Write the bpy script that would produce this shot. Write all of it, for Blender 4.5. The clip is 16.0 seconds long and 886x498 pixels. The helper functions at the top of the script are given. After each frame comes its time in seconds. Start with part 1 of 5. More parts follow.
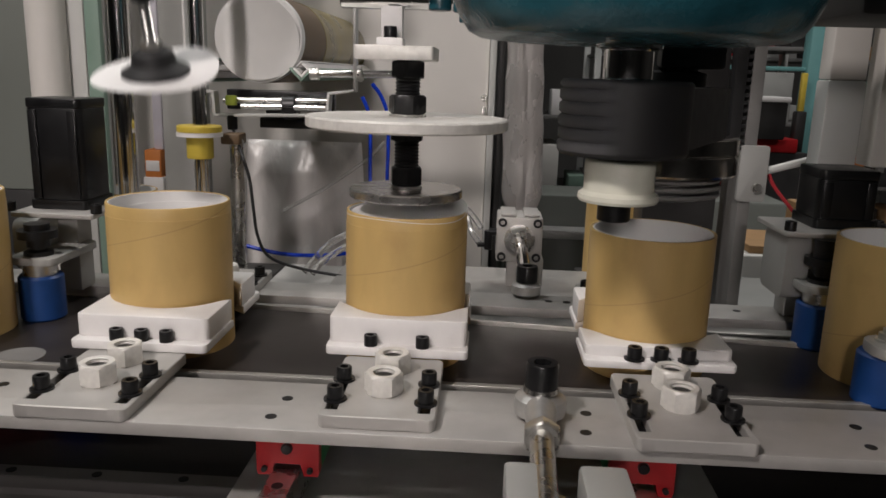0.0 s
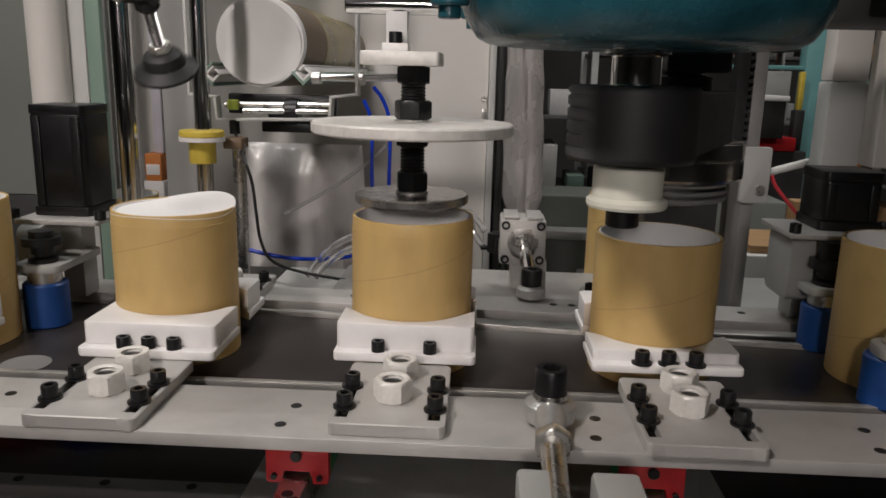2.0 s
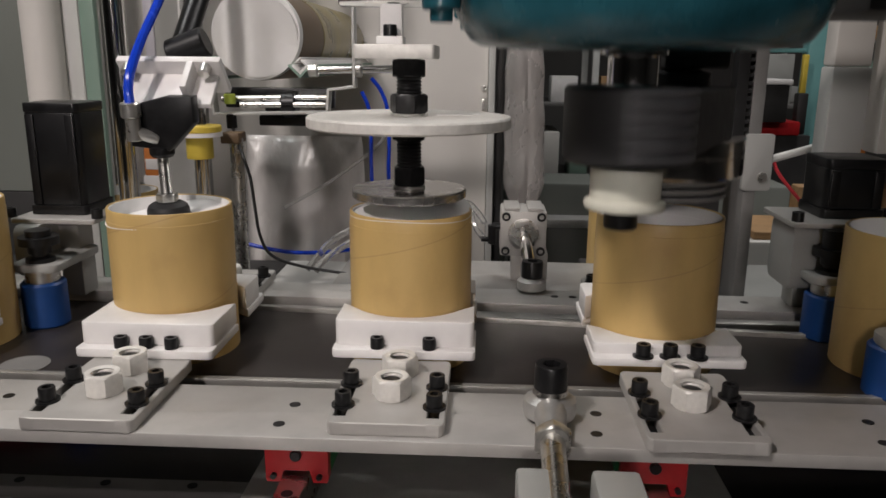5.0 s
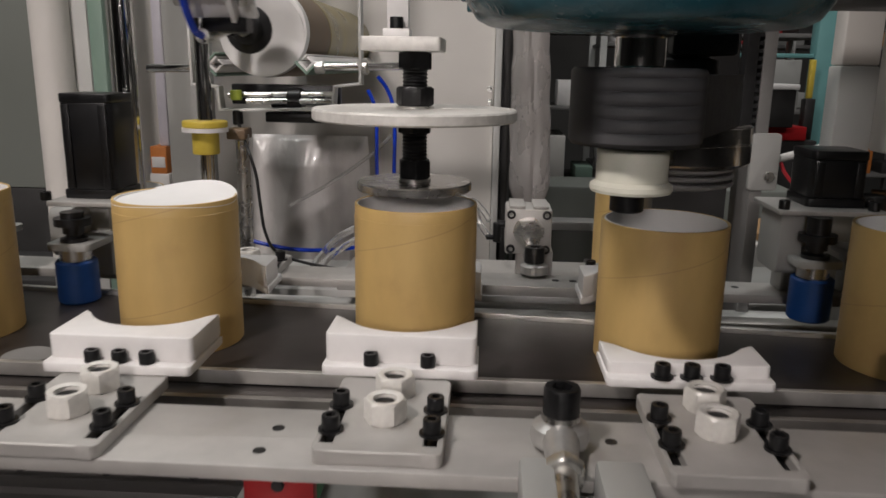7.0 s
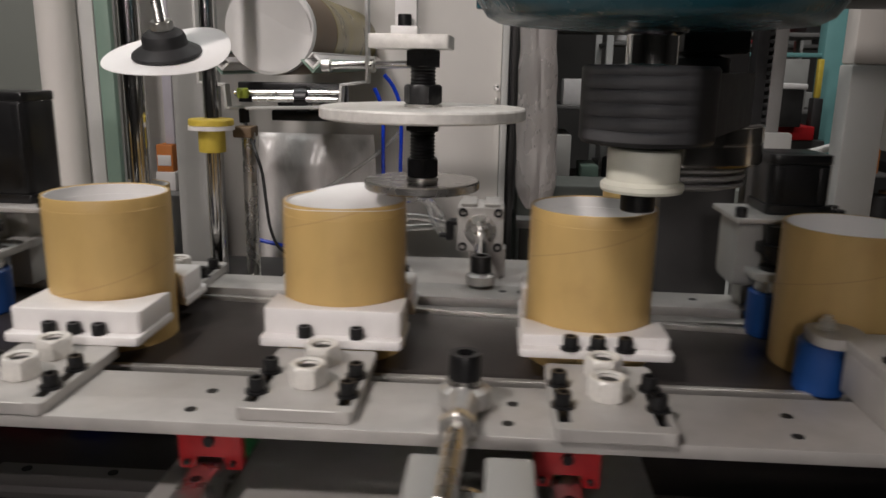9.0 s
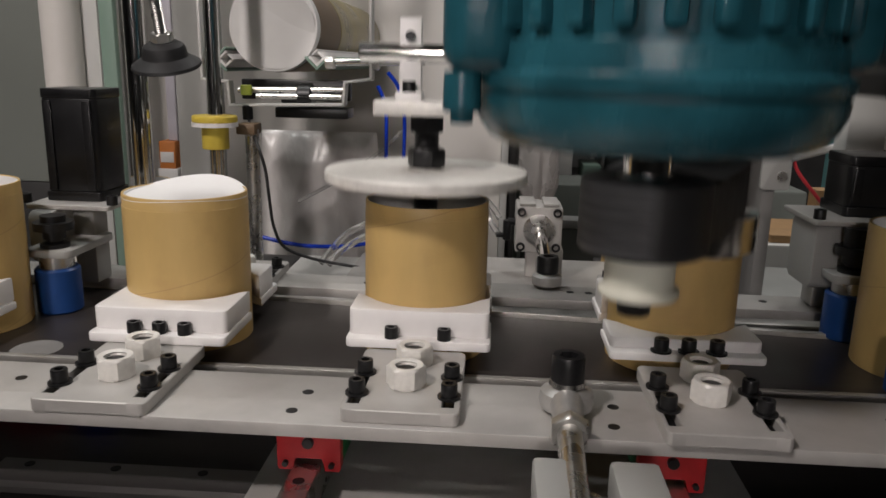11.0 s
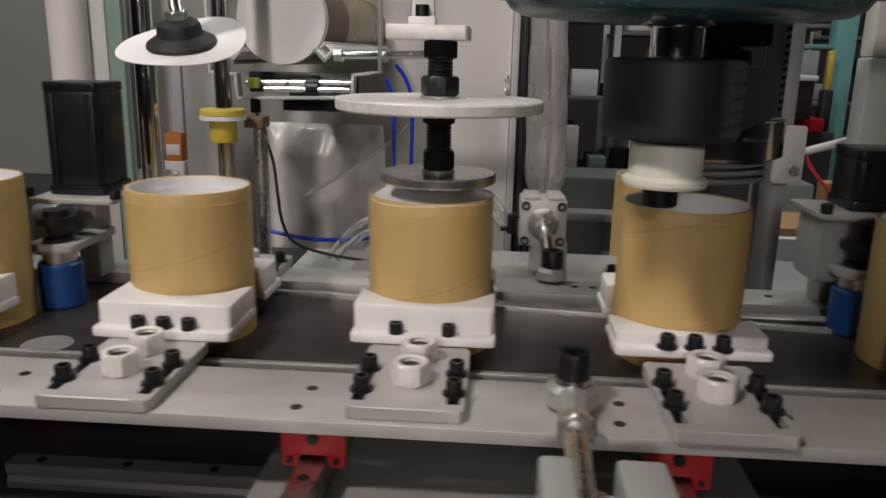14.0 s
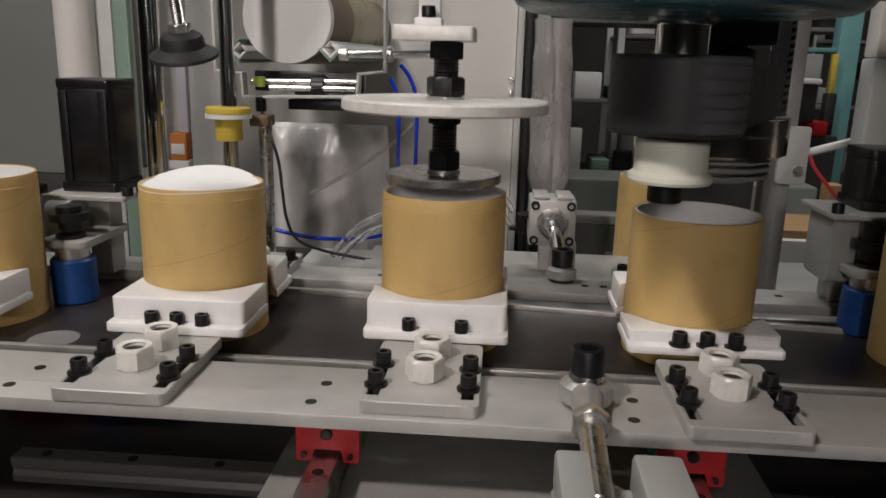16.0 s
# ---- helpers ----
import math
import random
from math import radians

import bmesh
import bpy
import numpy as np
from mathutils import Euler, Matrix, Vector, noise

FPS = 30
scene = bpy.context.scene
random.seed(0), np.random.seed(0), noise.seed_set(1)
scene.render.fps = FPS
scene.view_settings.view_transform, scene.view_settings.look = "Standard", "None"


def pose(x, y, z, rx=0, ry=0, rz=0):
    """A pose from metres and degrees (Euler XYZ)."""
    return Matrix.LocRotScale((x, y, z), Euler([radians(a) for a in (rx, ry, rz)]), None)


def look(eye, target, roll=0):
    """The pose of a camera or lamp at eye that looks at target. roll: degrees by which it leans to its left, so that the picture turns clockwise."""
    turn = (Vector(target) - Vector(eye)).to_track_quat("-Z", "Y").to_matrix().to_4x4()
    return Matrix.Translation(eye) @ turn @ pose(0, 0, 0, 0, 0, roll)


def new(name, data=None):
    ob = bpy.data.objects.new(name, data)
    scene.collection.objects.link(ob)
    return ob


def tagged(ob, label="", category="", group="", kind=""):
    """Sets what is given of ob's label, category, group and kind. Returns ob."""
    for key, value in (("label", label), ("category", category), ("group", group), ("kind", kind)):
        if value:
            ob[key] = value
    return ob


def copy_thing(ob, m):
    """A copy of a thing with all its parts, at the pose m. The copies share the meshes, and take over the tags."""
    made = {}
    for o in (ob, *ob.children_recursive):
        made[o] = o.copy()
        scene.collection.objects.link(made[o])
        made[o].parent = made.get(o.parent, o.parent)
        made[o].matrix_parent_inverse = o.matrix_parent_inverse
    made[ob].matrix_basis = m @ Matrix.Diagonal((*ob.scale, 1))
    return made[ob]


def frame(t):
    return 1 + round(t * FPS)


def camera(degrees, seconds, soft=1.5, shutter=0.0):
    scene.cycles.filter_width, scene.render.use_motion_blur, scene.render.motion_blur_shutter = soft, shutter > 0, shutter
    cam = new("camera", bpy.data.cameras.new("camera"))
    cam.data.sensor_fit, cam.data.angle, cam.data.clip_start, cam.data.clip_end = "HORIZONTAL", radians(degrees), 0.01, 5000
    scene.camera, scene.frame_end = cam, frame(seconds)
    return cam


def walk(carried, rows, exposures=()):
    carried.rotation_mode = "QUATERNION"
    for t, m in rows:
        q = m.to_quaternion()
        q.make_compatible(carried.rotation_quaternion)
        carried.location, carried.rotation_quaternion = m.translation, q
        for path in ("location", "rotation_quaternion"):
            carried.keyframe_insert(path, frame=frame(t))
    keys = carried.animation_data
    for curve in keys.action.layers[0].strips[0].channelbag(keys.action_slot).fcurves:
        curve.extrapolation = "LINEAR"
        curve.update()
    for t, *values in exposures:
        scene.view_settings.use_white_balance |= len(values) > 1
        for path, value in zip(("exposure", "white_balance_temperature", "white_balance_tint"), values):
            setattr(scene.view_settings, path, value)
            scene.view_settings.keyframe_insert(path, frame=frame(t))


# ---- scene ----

# ---------------------------------------------------------------- camera
# seconds, eye x y z, yaw to the left, pitch down, roll
PATH = [(0.0, 0.0695, -0.6831, 0.2573, 3.02, 12.91, -1.73),
        (0.5, 0.0647, -0.6842, 0.2594, 2.80, 12.88, -1.67),
        (1.0, 0.0610, -0.6835, 0.2621, 2.59, 12.96, -1.51),
        (1.5, 0.0587, -0.6821, 0.2621, 2.57, 12.94, -1.47),
        (2.0, 0.0610, -0.6822, 0.2621, 2.79, 12.96, -1.40),
        (2.5, 0.0596, -0.6810, 0.2627, 2.81, 13.07, -1.19),
        (3.0, 0.0622, -0.6819, 0.2637, 3.03, 13.21, -0.97),
        (3.5, 0.0631, -0.6807, 0.2679, 3.07, 13.56, -0.65),
        (4.0, 0.0645, -0.6775, 0.2712, 2.96, 14.03, -0.37),
        (6.5, 0.0662, -0.6738, 0.2566, 3.46, 13.51, -0.87),
        (7.0, 0.0661, -0.6757, 0.2558, 3.49, 13.45, -0.90),
        (7.5, 0.0654, -0.6752, 0.2563, 3.56, 13.45, -0.87),
        (8.0, 0.0646, -0.6756, 0.2582, 3.65, 13.51, -0.90),
        (8.5, 0.0646, -0.6726, 0.2553, 3.78, 13.48, -0.95),
        (9.0, 0.0631, -0.6708, 0.2547, 3.84, 13.52, -1.00),
        (11.5, 0.0596, -0.6708, 0.2537, 3.93, 13.70, -1.32),
        (12.0, 0.0573, -0.6712, 0.2543, 3.98, 13.82, -1.28),
        (12.5, 0.0548, -0.6716, 0.2552, 4.02, 13.89, -1.29),
        (13.0, 0.0532, -0.6698, 0.2571, 4.02, 14.11, -1.32),
        (13.5, 0.0527, -0.6688, 0.2567, 4.02, 14.21, -1.36),
        (14.0, 0.0518, -0.6666, 0.2562, 4.08, 14.29, -1.29),
        (14.5, 0.0515, -0.6710, 0.2560, 4.16, 14.36, -1.11),
        (15.0, 0.0540, -0.6719, 0.2548, 4.29, 14.22, -1.12),
        (15.5, 0.0534, -0.6724, 0.2529, 4.35, 14.13, -1.25),
        (16.0, 0.0497, -0.6705, 0.2515, 4.25, 14.06, -1.52)]


def sight(x, y, z, yaw, down, roll):
    a, b = radians(yaw), radians(down)
    way = Vector((-math.sin(a) * math.cos(b), math.cos(a) * math.cos(b), -math.sin(b)))
    return look((x, y, z), Vector((x, y, z)) + way, -roll)


cam = camera(60.0, 16.0, soft=1.6, shutter=0.5)
walk(cam, [(r[0], sight(*r[1:])) for r in PATH])

# ---------------------------------------------------------------- light
scene.view_settings.exposure = -0.54
world = bpy.data.worlds.new("workshop_dim_light")
scene.world = world
world.use_nodes = True
bg = world.node_tree.nodes["Background"]
bg.inputs[0].default_value = (0.66, 0.63, 0.62, 1)
bg.inputs[1].default_value = 0.012


def area_lamp(name, eye, target, size, watts, colour, spread=180):
    data = bpy.data.lights.new(name, "AREA")
    data.shape, data.size, data.energy, data.color, data.spread = "DISK", size, watts, colour, radians(spread)
    ob = new(name, data)
    ob.matrix_basis = look(eye, target)
    return ob


area_lamp("work_lamp", (-0.70, -1.08, 1.40), (-0.05, 0.0, 0.08), 0.15, 26, (1.0, 0.91, 0.87))
area_lamp("front_lamp", (-0.15, -2.5, 0.78), (0.0, 0.0, 0.10), 0.22, 1.55, (1.0, 0.91, 0.88), 50)
# two unseen overhead lamps added as fill for the background
area_lamp("ceiling_fill_lamp", (1.1, 1.3, 2.6), (0.8, 1.0, 0.0), 0.7, 40, (1.0, 0.97, 0.95))
area_lamp("ceiling_fill_lamp", (-0.9, 0.35, 2.6), (-0.5, 0.9, 0.0), 0.7, 36, (0.98, 0.99, 0.97))


# ---------------------------------------------------------------- materials
def material(name, base, rough=0.5, metal=0.0, vary=0.12, scale=30.0, grain=400.0, bump=0.05, spread=0.1, coat=0.0, stretch=(1, 1, 1), dark=None, amount=0.0, spec=0.5, deep=0.001):
    """A surface with blotches at one scale, fine grain at another, and dirt patches of a darker colour."""
    m = bpy.data.materials.new(name)
    m.use_nodes = True
    n, link = m.node_tree.nodes, m.node_tree.links.new
    p = n["Principled BSDF"]
    p.inputs["Metallic"].default_value = metal
    p.inputs["Coat Weight"].default_value = coat
    p.inputs["Specular IOR Level"].default_value = spec
    co, mp = n.new("ShaderNodeTexCoord"), n.new("ShaderNodeMapping")
    mp.inputs["Scale"].default_value = stretch
    link(co.outputs["Object"], mp.inputs[0])
    big, fine = n.new("ShaderNodeTexNoise"), n.new("ShaderNodeTexNoise")
    big.inputs["Scale"].default_value, big.inputs["Detail"].default_value = scale, 5
    fine.inputs["Scale"].default_value, fine.inputs["Detail"].default_value = grain, 3
    link(mp.outputs[0], big.inputs[0]), link(mp.outputs[0], fine.inputs[0])
    ramp = n.new("ShaderNodeValToRGB")
    lo, hi = [max(0, c * (1 - vary)) for c in base], [min(1, c * (1 + vary)) for c in base]
    ramp.color_ramp.elements[0].position, ramp.color_ramp.elements[1].position = 0.3, 0.7
    ramp.color_ramp.elements[0].color, ramp.color_ramp.elements[1].color = (*lo, 1), (*hi, 1)
    link(big.outputs[0], ramp.inputs[0])
    out = ramp.outputs[0]
    if dark:
        patch, cut, mix = n.new("ShaderNodeTexNoise"), n.new("ShaderNodeMapRange"), n.new("ShaderNodeMix")
        patch.inputs["Scale"].default_value, patch.inputs["Detail"].default_value = scale * 0.6, 8
        link(co.outputs["Object"], patch.inputs[0])
        cut.inputs[1].default_value, cut.inputs[2].default_value = 0.52, 0.72
        cut.inputs[4].default_value = amount
        link(patch.outputs[0], cut.inputs[0])
        mix.data_type = "RGBA"
        mix.inputs[7].default_value = (*dark, 1)
        link(cut.outputs[0], mix.inputs[0]), link(out, mix.inputs[6])
        out = mix.outputs[2]
    link(out, p.inputs["Base Color"])
    rr = n.new("ShaderNodeMapRange")
    rr.inputs[3].default_value, rr.inputs[4].default_value = max(0.02, rough - spread), min(1, rough + spread)
    link(big.outputs[0], rr.inputs[0]), link(rr.outputs[0], p.inputs["Roughness"])
    if bump:
        b = n.new("ShaderNodeBump")
        b.inputs["Strength"].default_value, b.inputs["Distance"].default_value = bump, deep
        link(fine.outputs[0], b.inputs["Height"]), link(b.outputs[0], p.inputs["Normal"])
    return m


def kraft_material():
    """Brown spiral-wound paper: faint vertical fibre, and a thin seam that climbs round the tube."""
    m = material("kraft_paper", (0.565, 0.388, 0.150), 0.42, vary=0.07, scale=45, grain=900, bump=0.08, stretch=(1, 1, 0.35), dark=(0.33, 0.19, 0.07), amount=0.25)
    n, link = m.node_tree.nodes, m.node_tree.links.new
    p = n["Principled BSDF"]
    under = p.inputs["Base Color"].links[0].from_socket
    co, xyz = n.new("ShaderNodeTexCoord"), n.new("ShaderNodeSeparateXYZ")
    link(co.outputs["Object"], xyz.inputs[0])

    def calc(op, a, b):
        k = n.new("ShaderNodeMath")
        k.operation = op
        for i, v in enumerate((a, b)):
            if hasattr(v, "links"):
                link(v, k.inputs[i])
            else:
                k.inputs[i].default_value = v
        return k.outputs[0]

    turn = calc("DIVIDE", calc("ARCTAN2", xyz.outputs[1], xyz.outputs[0]), 2 * math.pi)
    climb = calc("SUBTRACT", calc("DIVIDE", xyz.outputs[2], 0.088), turn)
    wrap = calc("ABSOLUTE", calc("SUBTRACT", calc("FRACT", climb, 0), 0.5), 0)
    seam = calc("LESS_THAN", wrap, 0.006)
    mix = n.new("ShaderNodeMix")
    mix.data_type = "RGBA"
    mix.inputs[7].default_value = (0.34, 0.20, 0.08, 1)
    link(calc("MULTIPLY", seam, 0.38), mix.inputs[0]), link(under, mix.inputs[6]), link(mix.outputs[2], p.inputs["Base Color"])
    return m


KRAFT = kraft_material()
PAPER = material("white_paper", (0.80, 0.79, 0.78), 0.7, vary=0.02, scale=40, bump=0.03)
NYLON = material("white_nylon", (0.82, 0.80, 0.79), 0.38, vary=0.03, scale=60, bump=0.02, dark=(0.6, 0.57, 0.53), amount=0.15)
PLATE = material("blasted_aluminium", (0.45, 0.435, 0.415), 0.48, metal=0.25, vary=0.08, scale=38, grain=700, bump=0.05, dark=(0.33, 0.31, 0.28), amount=0.35)
NUT = material("painted_nut", (0.74, 0.72, 0.68), 0.4, metal=0.15, vary=0.08, scale=150, bump=0.05, dark=(0.45, 0.42, 0.38), amount=0.3)
BLACK = material("black_oxide_steel", (0.011, 0.011, 0.012), 0.36, metal=0.3, vary=0.3, scale=200, bump=0.03)
ANODISED = material("black_anodised", (0.010, 0.010, 0.011), 0.33, metal=0.2, vary=0.25, scale=60, bump=0.03)
RUBBER = material("black_rubber", (0.016, 0.016, 0.017), 0.55, vary=0.2, scale=80, bump=0.08)
GROOVE = material("worn_grey_rubber", (0.085, 0.085, 0.09), 0.6, vary=0.2, scale=60, bump=0.1)
STEEL = material("brushed_steel", (0.60, 0.59, 0.57), 0.28, metal=1.0, vary=0.12, scale=60, grain=900, bump=0.04)
DISC = material("dull_turned_steel", (0.46, 0.45, 0.435), 0.26, metal=0.9, vary=0.12, scale=60, grain=900, bump=0.04)
CAP = material("bright_turned_steel", (0.74, 0.71, 0.68), 0.16, metal=1.0, vary=0.12, scale=60, grain=900, bump=0.04)
RAIL = material("ground_rail_steel", (0.20, 0.19, 0.185), 0.38, metal=0.5, vary=0.15, scale=20, grain=600, bump=0.04, stretch=(0.2, 1, 1))
CHROME = material("chromed_rod", (0.78, 0.77, 0.76), 0.12, metal=1.0, vary=0.03, scale=20, bump=0.0, spread=0.03)
ZINC = material("zinc_plated_steel", (0.66, 0.65, 0.62), 0.30, metal=0.9, vary=0.12, scale=120, bump=0.06)
TABLE = material("oily_dark_steel", (0.042, 0.036, 0.034), 0.38, metal=0.3, vary=0.22, scale=14, grain=260, bump=0.06, spread=0.14, dark=(0.035, 0.03, 0.028), amount=0.6)
EDGE = material("worn_steel_strip", (0.50, 0.485, 0.46), 0.36, metal=0.6, vary=0.2, scale=25, bump=0.05, dark=(0.2, 0.18, 0.16), amount=0.5)
JOINT = material("satin_joint_steel", (0.46, 0.45, 0.435), 0.42, metal=0.6, vary=0.12, scale=90, bump=0.06)
LIP = material("darker_steel_strip", (0.26, 0.245, 0.23), 0.42, metal=0.5, vary=0.2, scale=25, bump=0.05, dark=(0.1, 0.09, 0.08), amount=0.6)
PIT = material("black_oily_floor", (0.020, 0.017, 0.016), 0.5, vary=0.4, scale=12, bump=0.1, dark=(0.05, 0.042, 0.036), amount=0.6)
TEAL = material("teal_cast_paint", (0.017, 0.092, 0.120), 0.26, vary=0.28, scale=30, grain=330, bump=0.45, spread=0.08, coat=0.05)
TEAL_DARK = material("teal_paint_in_seams", (0.006, 0.042, 0.055), 0.4, vary=0.2, scale=22, grain=190, bump=0.4)
CREAM = material("cream_plastic", (0.70, 0.70, 0.60), 0.42, vary=0.04, scale=60, bump=0.03, dark=(0.5, 0.48, 0.38), amount=0.2)
BLUE = material("blue_polyurethane", (0.007, 0.052, 0.21), 0.48, vary=0.12, scale=40, bump=0.06)
HOSE = material("blue_air_hose", (0.008, 0.05, 0.55), 0.25, vary=0.06, scale=60, bump=0.0)
RED = material("red_end_cap", (0.42, 0.016, 0.020), 0.42, vary=0.15, scale=60, bump=0.04)
GREEN = material("green_end_seal", (0.01, 0.20, 0.06), 0.45, vary=0.15, scale=60, bump=0.04)
YELLOW = material("yellow_polyurethane", (0.66, 0.50, 0.07), 0.5, vary=0.08, scale=60, bump=0.04)
LIME = material("lime_push_fitting", (0.45, 0.55, 0.08), 0.45, vary=0.08, scale=60, bump=0.02)
PALE = material("pale_grey_paint", (0.60, 0.60, 0.58), 0.42, vary=0.06, scale=10, bump=0.04, dark=(0.36, 0.36, 0.34), amount=0.3)
CABINET = material("cream_cabinet_paint", (0.78, 0.75, 0.71), 0.45, vary=0.05, scale=5, bump=0.02, dark=(0.42, 0.40, 0.37), amount=0.3)
SAGE = material("sage_green_paint", (0.23, 0.33, 0.27), 0.45, vary=0.08, scale=8, bump=0.04)
POST = material("turquoise_paint", (0.16, 0.36, 0.36), 0.5, vary=0.1, scale=8, bump=0.04)
GREY = material("grey_machine_paint", (0.20, 0.195, 0.19), 0.5, vary=0.1, scale=20, bump=0.05)
DARK = material("dark_machine_paint", (0.032, 0.031, 0.031), 0.5, vary=0.2, scale=20, bump=0.05)
OLIVE = material("golden_paper_wrap", (0.23, 0.18, 0.045), 0.3, vary=0.3, scale=14, bump=0.05, coat=0.15)
BAG = material("wrinkled_polythene", (0.78, 0.74, 0.72), 0.26, vary=0.16, scale=14, grain=26, bump=0.9, coat=0.2, stretch=(1, 1, 0.45), deep=0.006)
THIN_BAG = material("thin_polythene", (0.74, 0.70, 0.68), 0.26, vary=0.10, scale=14, grain=30, bump=0.7, stretch=(1, 1, 0.5), deep=0.005)
THIN_BAG.node_tree.nodes["Principled BSDF"].inputs["Transmission Weight"].default_value = 0.45
MID = material("mid_grey_paint", (0.36, 0.36, 0.345), 0.45, vary=0.08, scale=10, bump=0.04, dark=(0.22, 0.22, 0.21), amount=0.4)
LAVENDER = material("pale_lavender_plastic", (0.66, 0.63, 0.70), 0.45, vary=0.05, scale=30, bump=0.03)
SLEEVE = material("dark_brown_sleeve", (0.16, 0.105, 0.06), 0.5, vary=0.15, scale=30, bump=0.05)
PANEL = material("grey_green_panel", (0.25, 0.268, 0.245), 0.5, vary=0.08, scale=3, bump=0.04, dark=(0.13, 0.15, 0.13), amount=0.5)
CARRIER = material("dark_grey_casting", (0.060, 0.058, 0.056), 0.5, vary=0.12, scale=20, bump=0.06)
ORANGE = material("orange_carton", (0.62, 0.21, 0.05), 0.6, vary=0.1, scale=30, bump=0.03)
CARTON = material("brown_carton", (0.45, 0.27, 0.13), 0.7, vary=0.1, scale=30, bump=0.05)
PINK = material("red_signal_cable", (0.75, 0.06, 0.08), 0.4, vary=0.05, scale=30, bump=0.0)
FLOOR = material("green_shop_floor", (0.055, 0.062, 0.050), 0.5, vary=0.25, scale=3, grain=60, bump=0.1)
WALL = material("workshop_wall", (0.13, 0.125, 0.12), 0.8, vary=0.15, scale=2, bump=0.05)

GLASS = bpy.data.materials.new("clear_hose_plastic")
GLASS.use_nodes = True
glass = GLASS.node_tree.nodes["Principled BSDF"]
glass.inputs["Base Color"].default_value = (0.95, 0.95, 0.94, 1)
glass.inputs["Roughness"].default_value = 0.08
glass.inputs["Transmission Weight"].default_value = 0.9
glass.inputs["IOR"].default_value = 1.35


# ---------------------------------------------------------------- mesh helpers
def box(bm, x0, x1, y0, y1, z0, z1, bevel=0.0, m=None, seg=2):
    r = bmesh.ops.create_cube(bm, size=1)
    vs = r["verts"]
    bmesh.ops.scale(bm, verts=vs, vec=(x1 - x0, y1 - y0, z1 - z0))
    bmesh.ops.translate(bm, verts=vs, vec=((x0 + x1) / 2, (y0 + y1) / 2, (z0 + z1) / 2))
    if bevel:
        es = list({e for v in vs for e in v.link_edges})
        out = bmesh.ops.bevel(bm, geom=es, offset=bevel, segments=seg, affect="EDGES", profile=0.5)
        vs = list({v for f in out["faces"] for v in f.verts} | {v for v in vs if v.is_valid})
    if m:
        bmesh.ops.transform(bm, matrix=m, verts=vs)
    return bm


def lathe(bm, profile, seg=32, m=None):
    """Turn (radius, z) pairs round the z axis; the two ends are closed where they reach the axis."""
    rings = []
    for r, z in profile:
        if r < 1e-6:
            rings.append([bm.verts.new((0, 0, z))])
        else:
            rings.append([bm.verts.new((r * math.cos(2 * math.pi * i / seg), r * math.sin(2 * math.pi * i / seg), z)) for i in range(seg)])
    for a, b in zip(rings, rings[1:]):
        for i in range(seg):
            j = (i + 1) % seg
            q = [a[i % len(a)], a[j % len(a)], b[j % len(b)], b[i % len(b)]]
            q = [v for k, v in enumerate(q) if v not in q[:k]]
            if len(q) > 2:
                bm.faces.new(q)
    if m:
        bmesh.ops.transform(bm, matrix=m, verts=[v for ring in rings for v in ring])
    return bm


def rod(bm, p, q, r, seg=20, r2=None):
    """A cylinder with slightly rounded ends from p to q."""
    p, q = Vector(p), Vector(q)
    d = (q - p).length
    r2 = r if r2 is None else r2
    e = min(r, r2, d) * 0.12
    m = Matrix.Translation(p) @ (q - p).to_track_quat("Z", "Y").to_matrix().to_4x4()
    return lathe(bm, [(0, 0), (r - e, 0), (r, e), (r2, d - e), (r2 - e, d), (0, d)], seg, m)


def prism(bm, pts, z0, z1, bevel=0.0, m=None):
    """An upright slab with the given outline, counter-clockwise, and softened edges."""
    low = [bm.verts.new((x, y, z0)) for x, y in pts]
    top = [bm.verts.new((x, y, z1)) for x, y in pts]
    k = len(pts)
    fs = [bm.faces.new(low[::-1]), bm.faces.new(top)] + [bm.faces.new((low[i], low[(i + 1) % k], top[(i + 1) % k], top[i])) for i in range(k)]
    vs = low + top
    if bevel:
        es = list({e for f in fs[:2] for e in f.edges})
        out = bmesh.ops.bevel(bm, geom=es, offset=bevel, segments=2, affect="EDGES", profile=0.5)
        vs = list({v for f in out["faces"] for v in f.verts} | {v for v in vs if v.is_valid})
    if m:
        bmesh.ops.transform(bm, matrix=m, verts=vs)
    return bm


def rounded(x0, x1, y0, y1, r, n=4):
    pts = []
    for cx, cy, a in ((x1 - r, y0 + r, -90), (x1 - r, y1 - r, 0), (x0 + r, y1 - r, 90), (x0 + r, y0 + r, 180)):
        for i in range(n + 1):
            t = radians(a + 90 * i / n)
            pts.append((cx + r * math.cos(t), cy + r * math.sin(t)))
    return pts


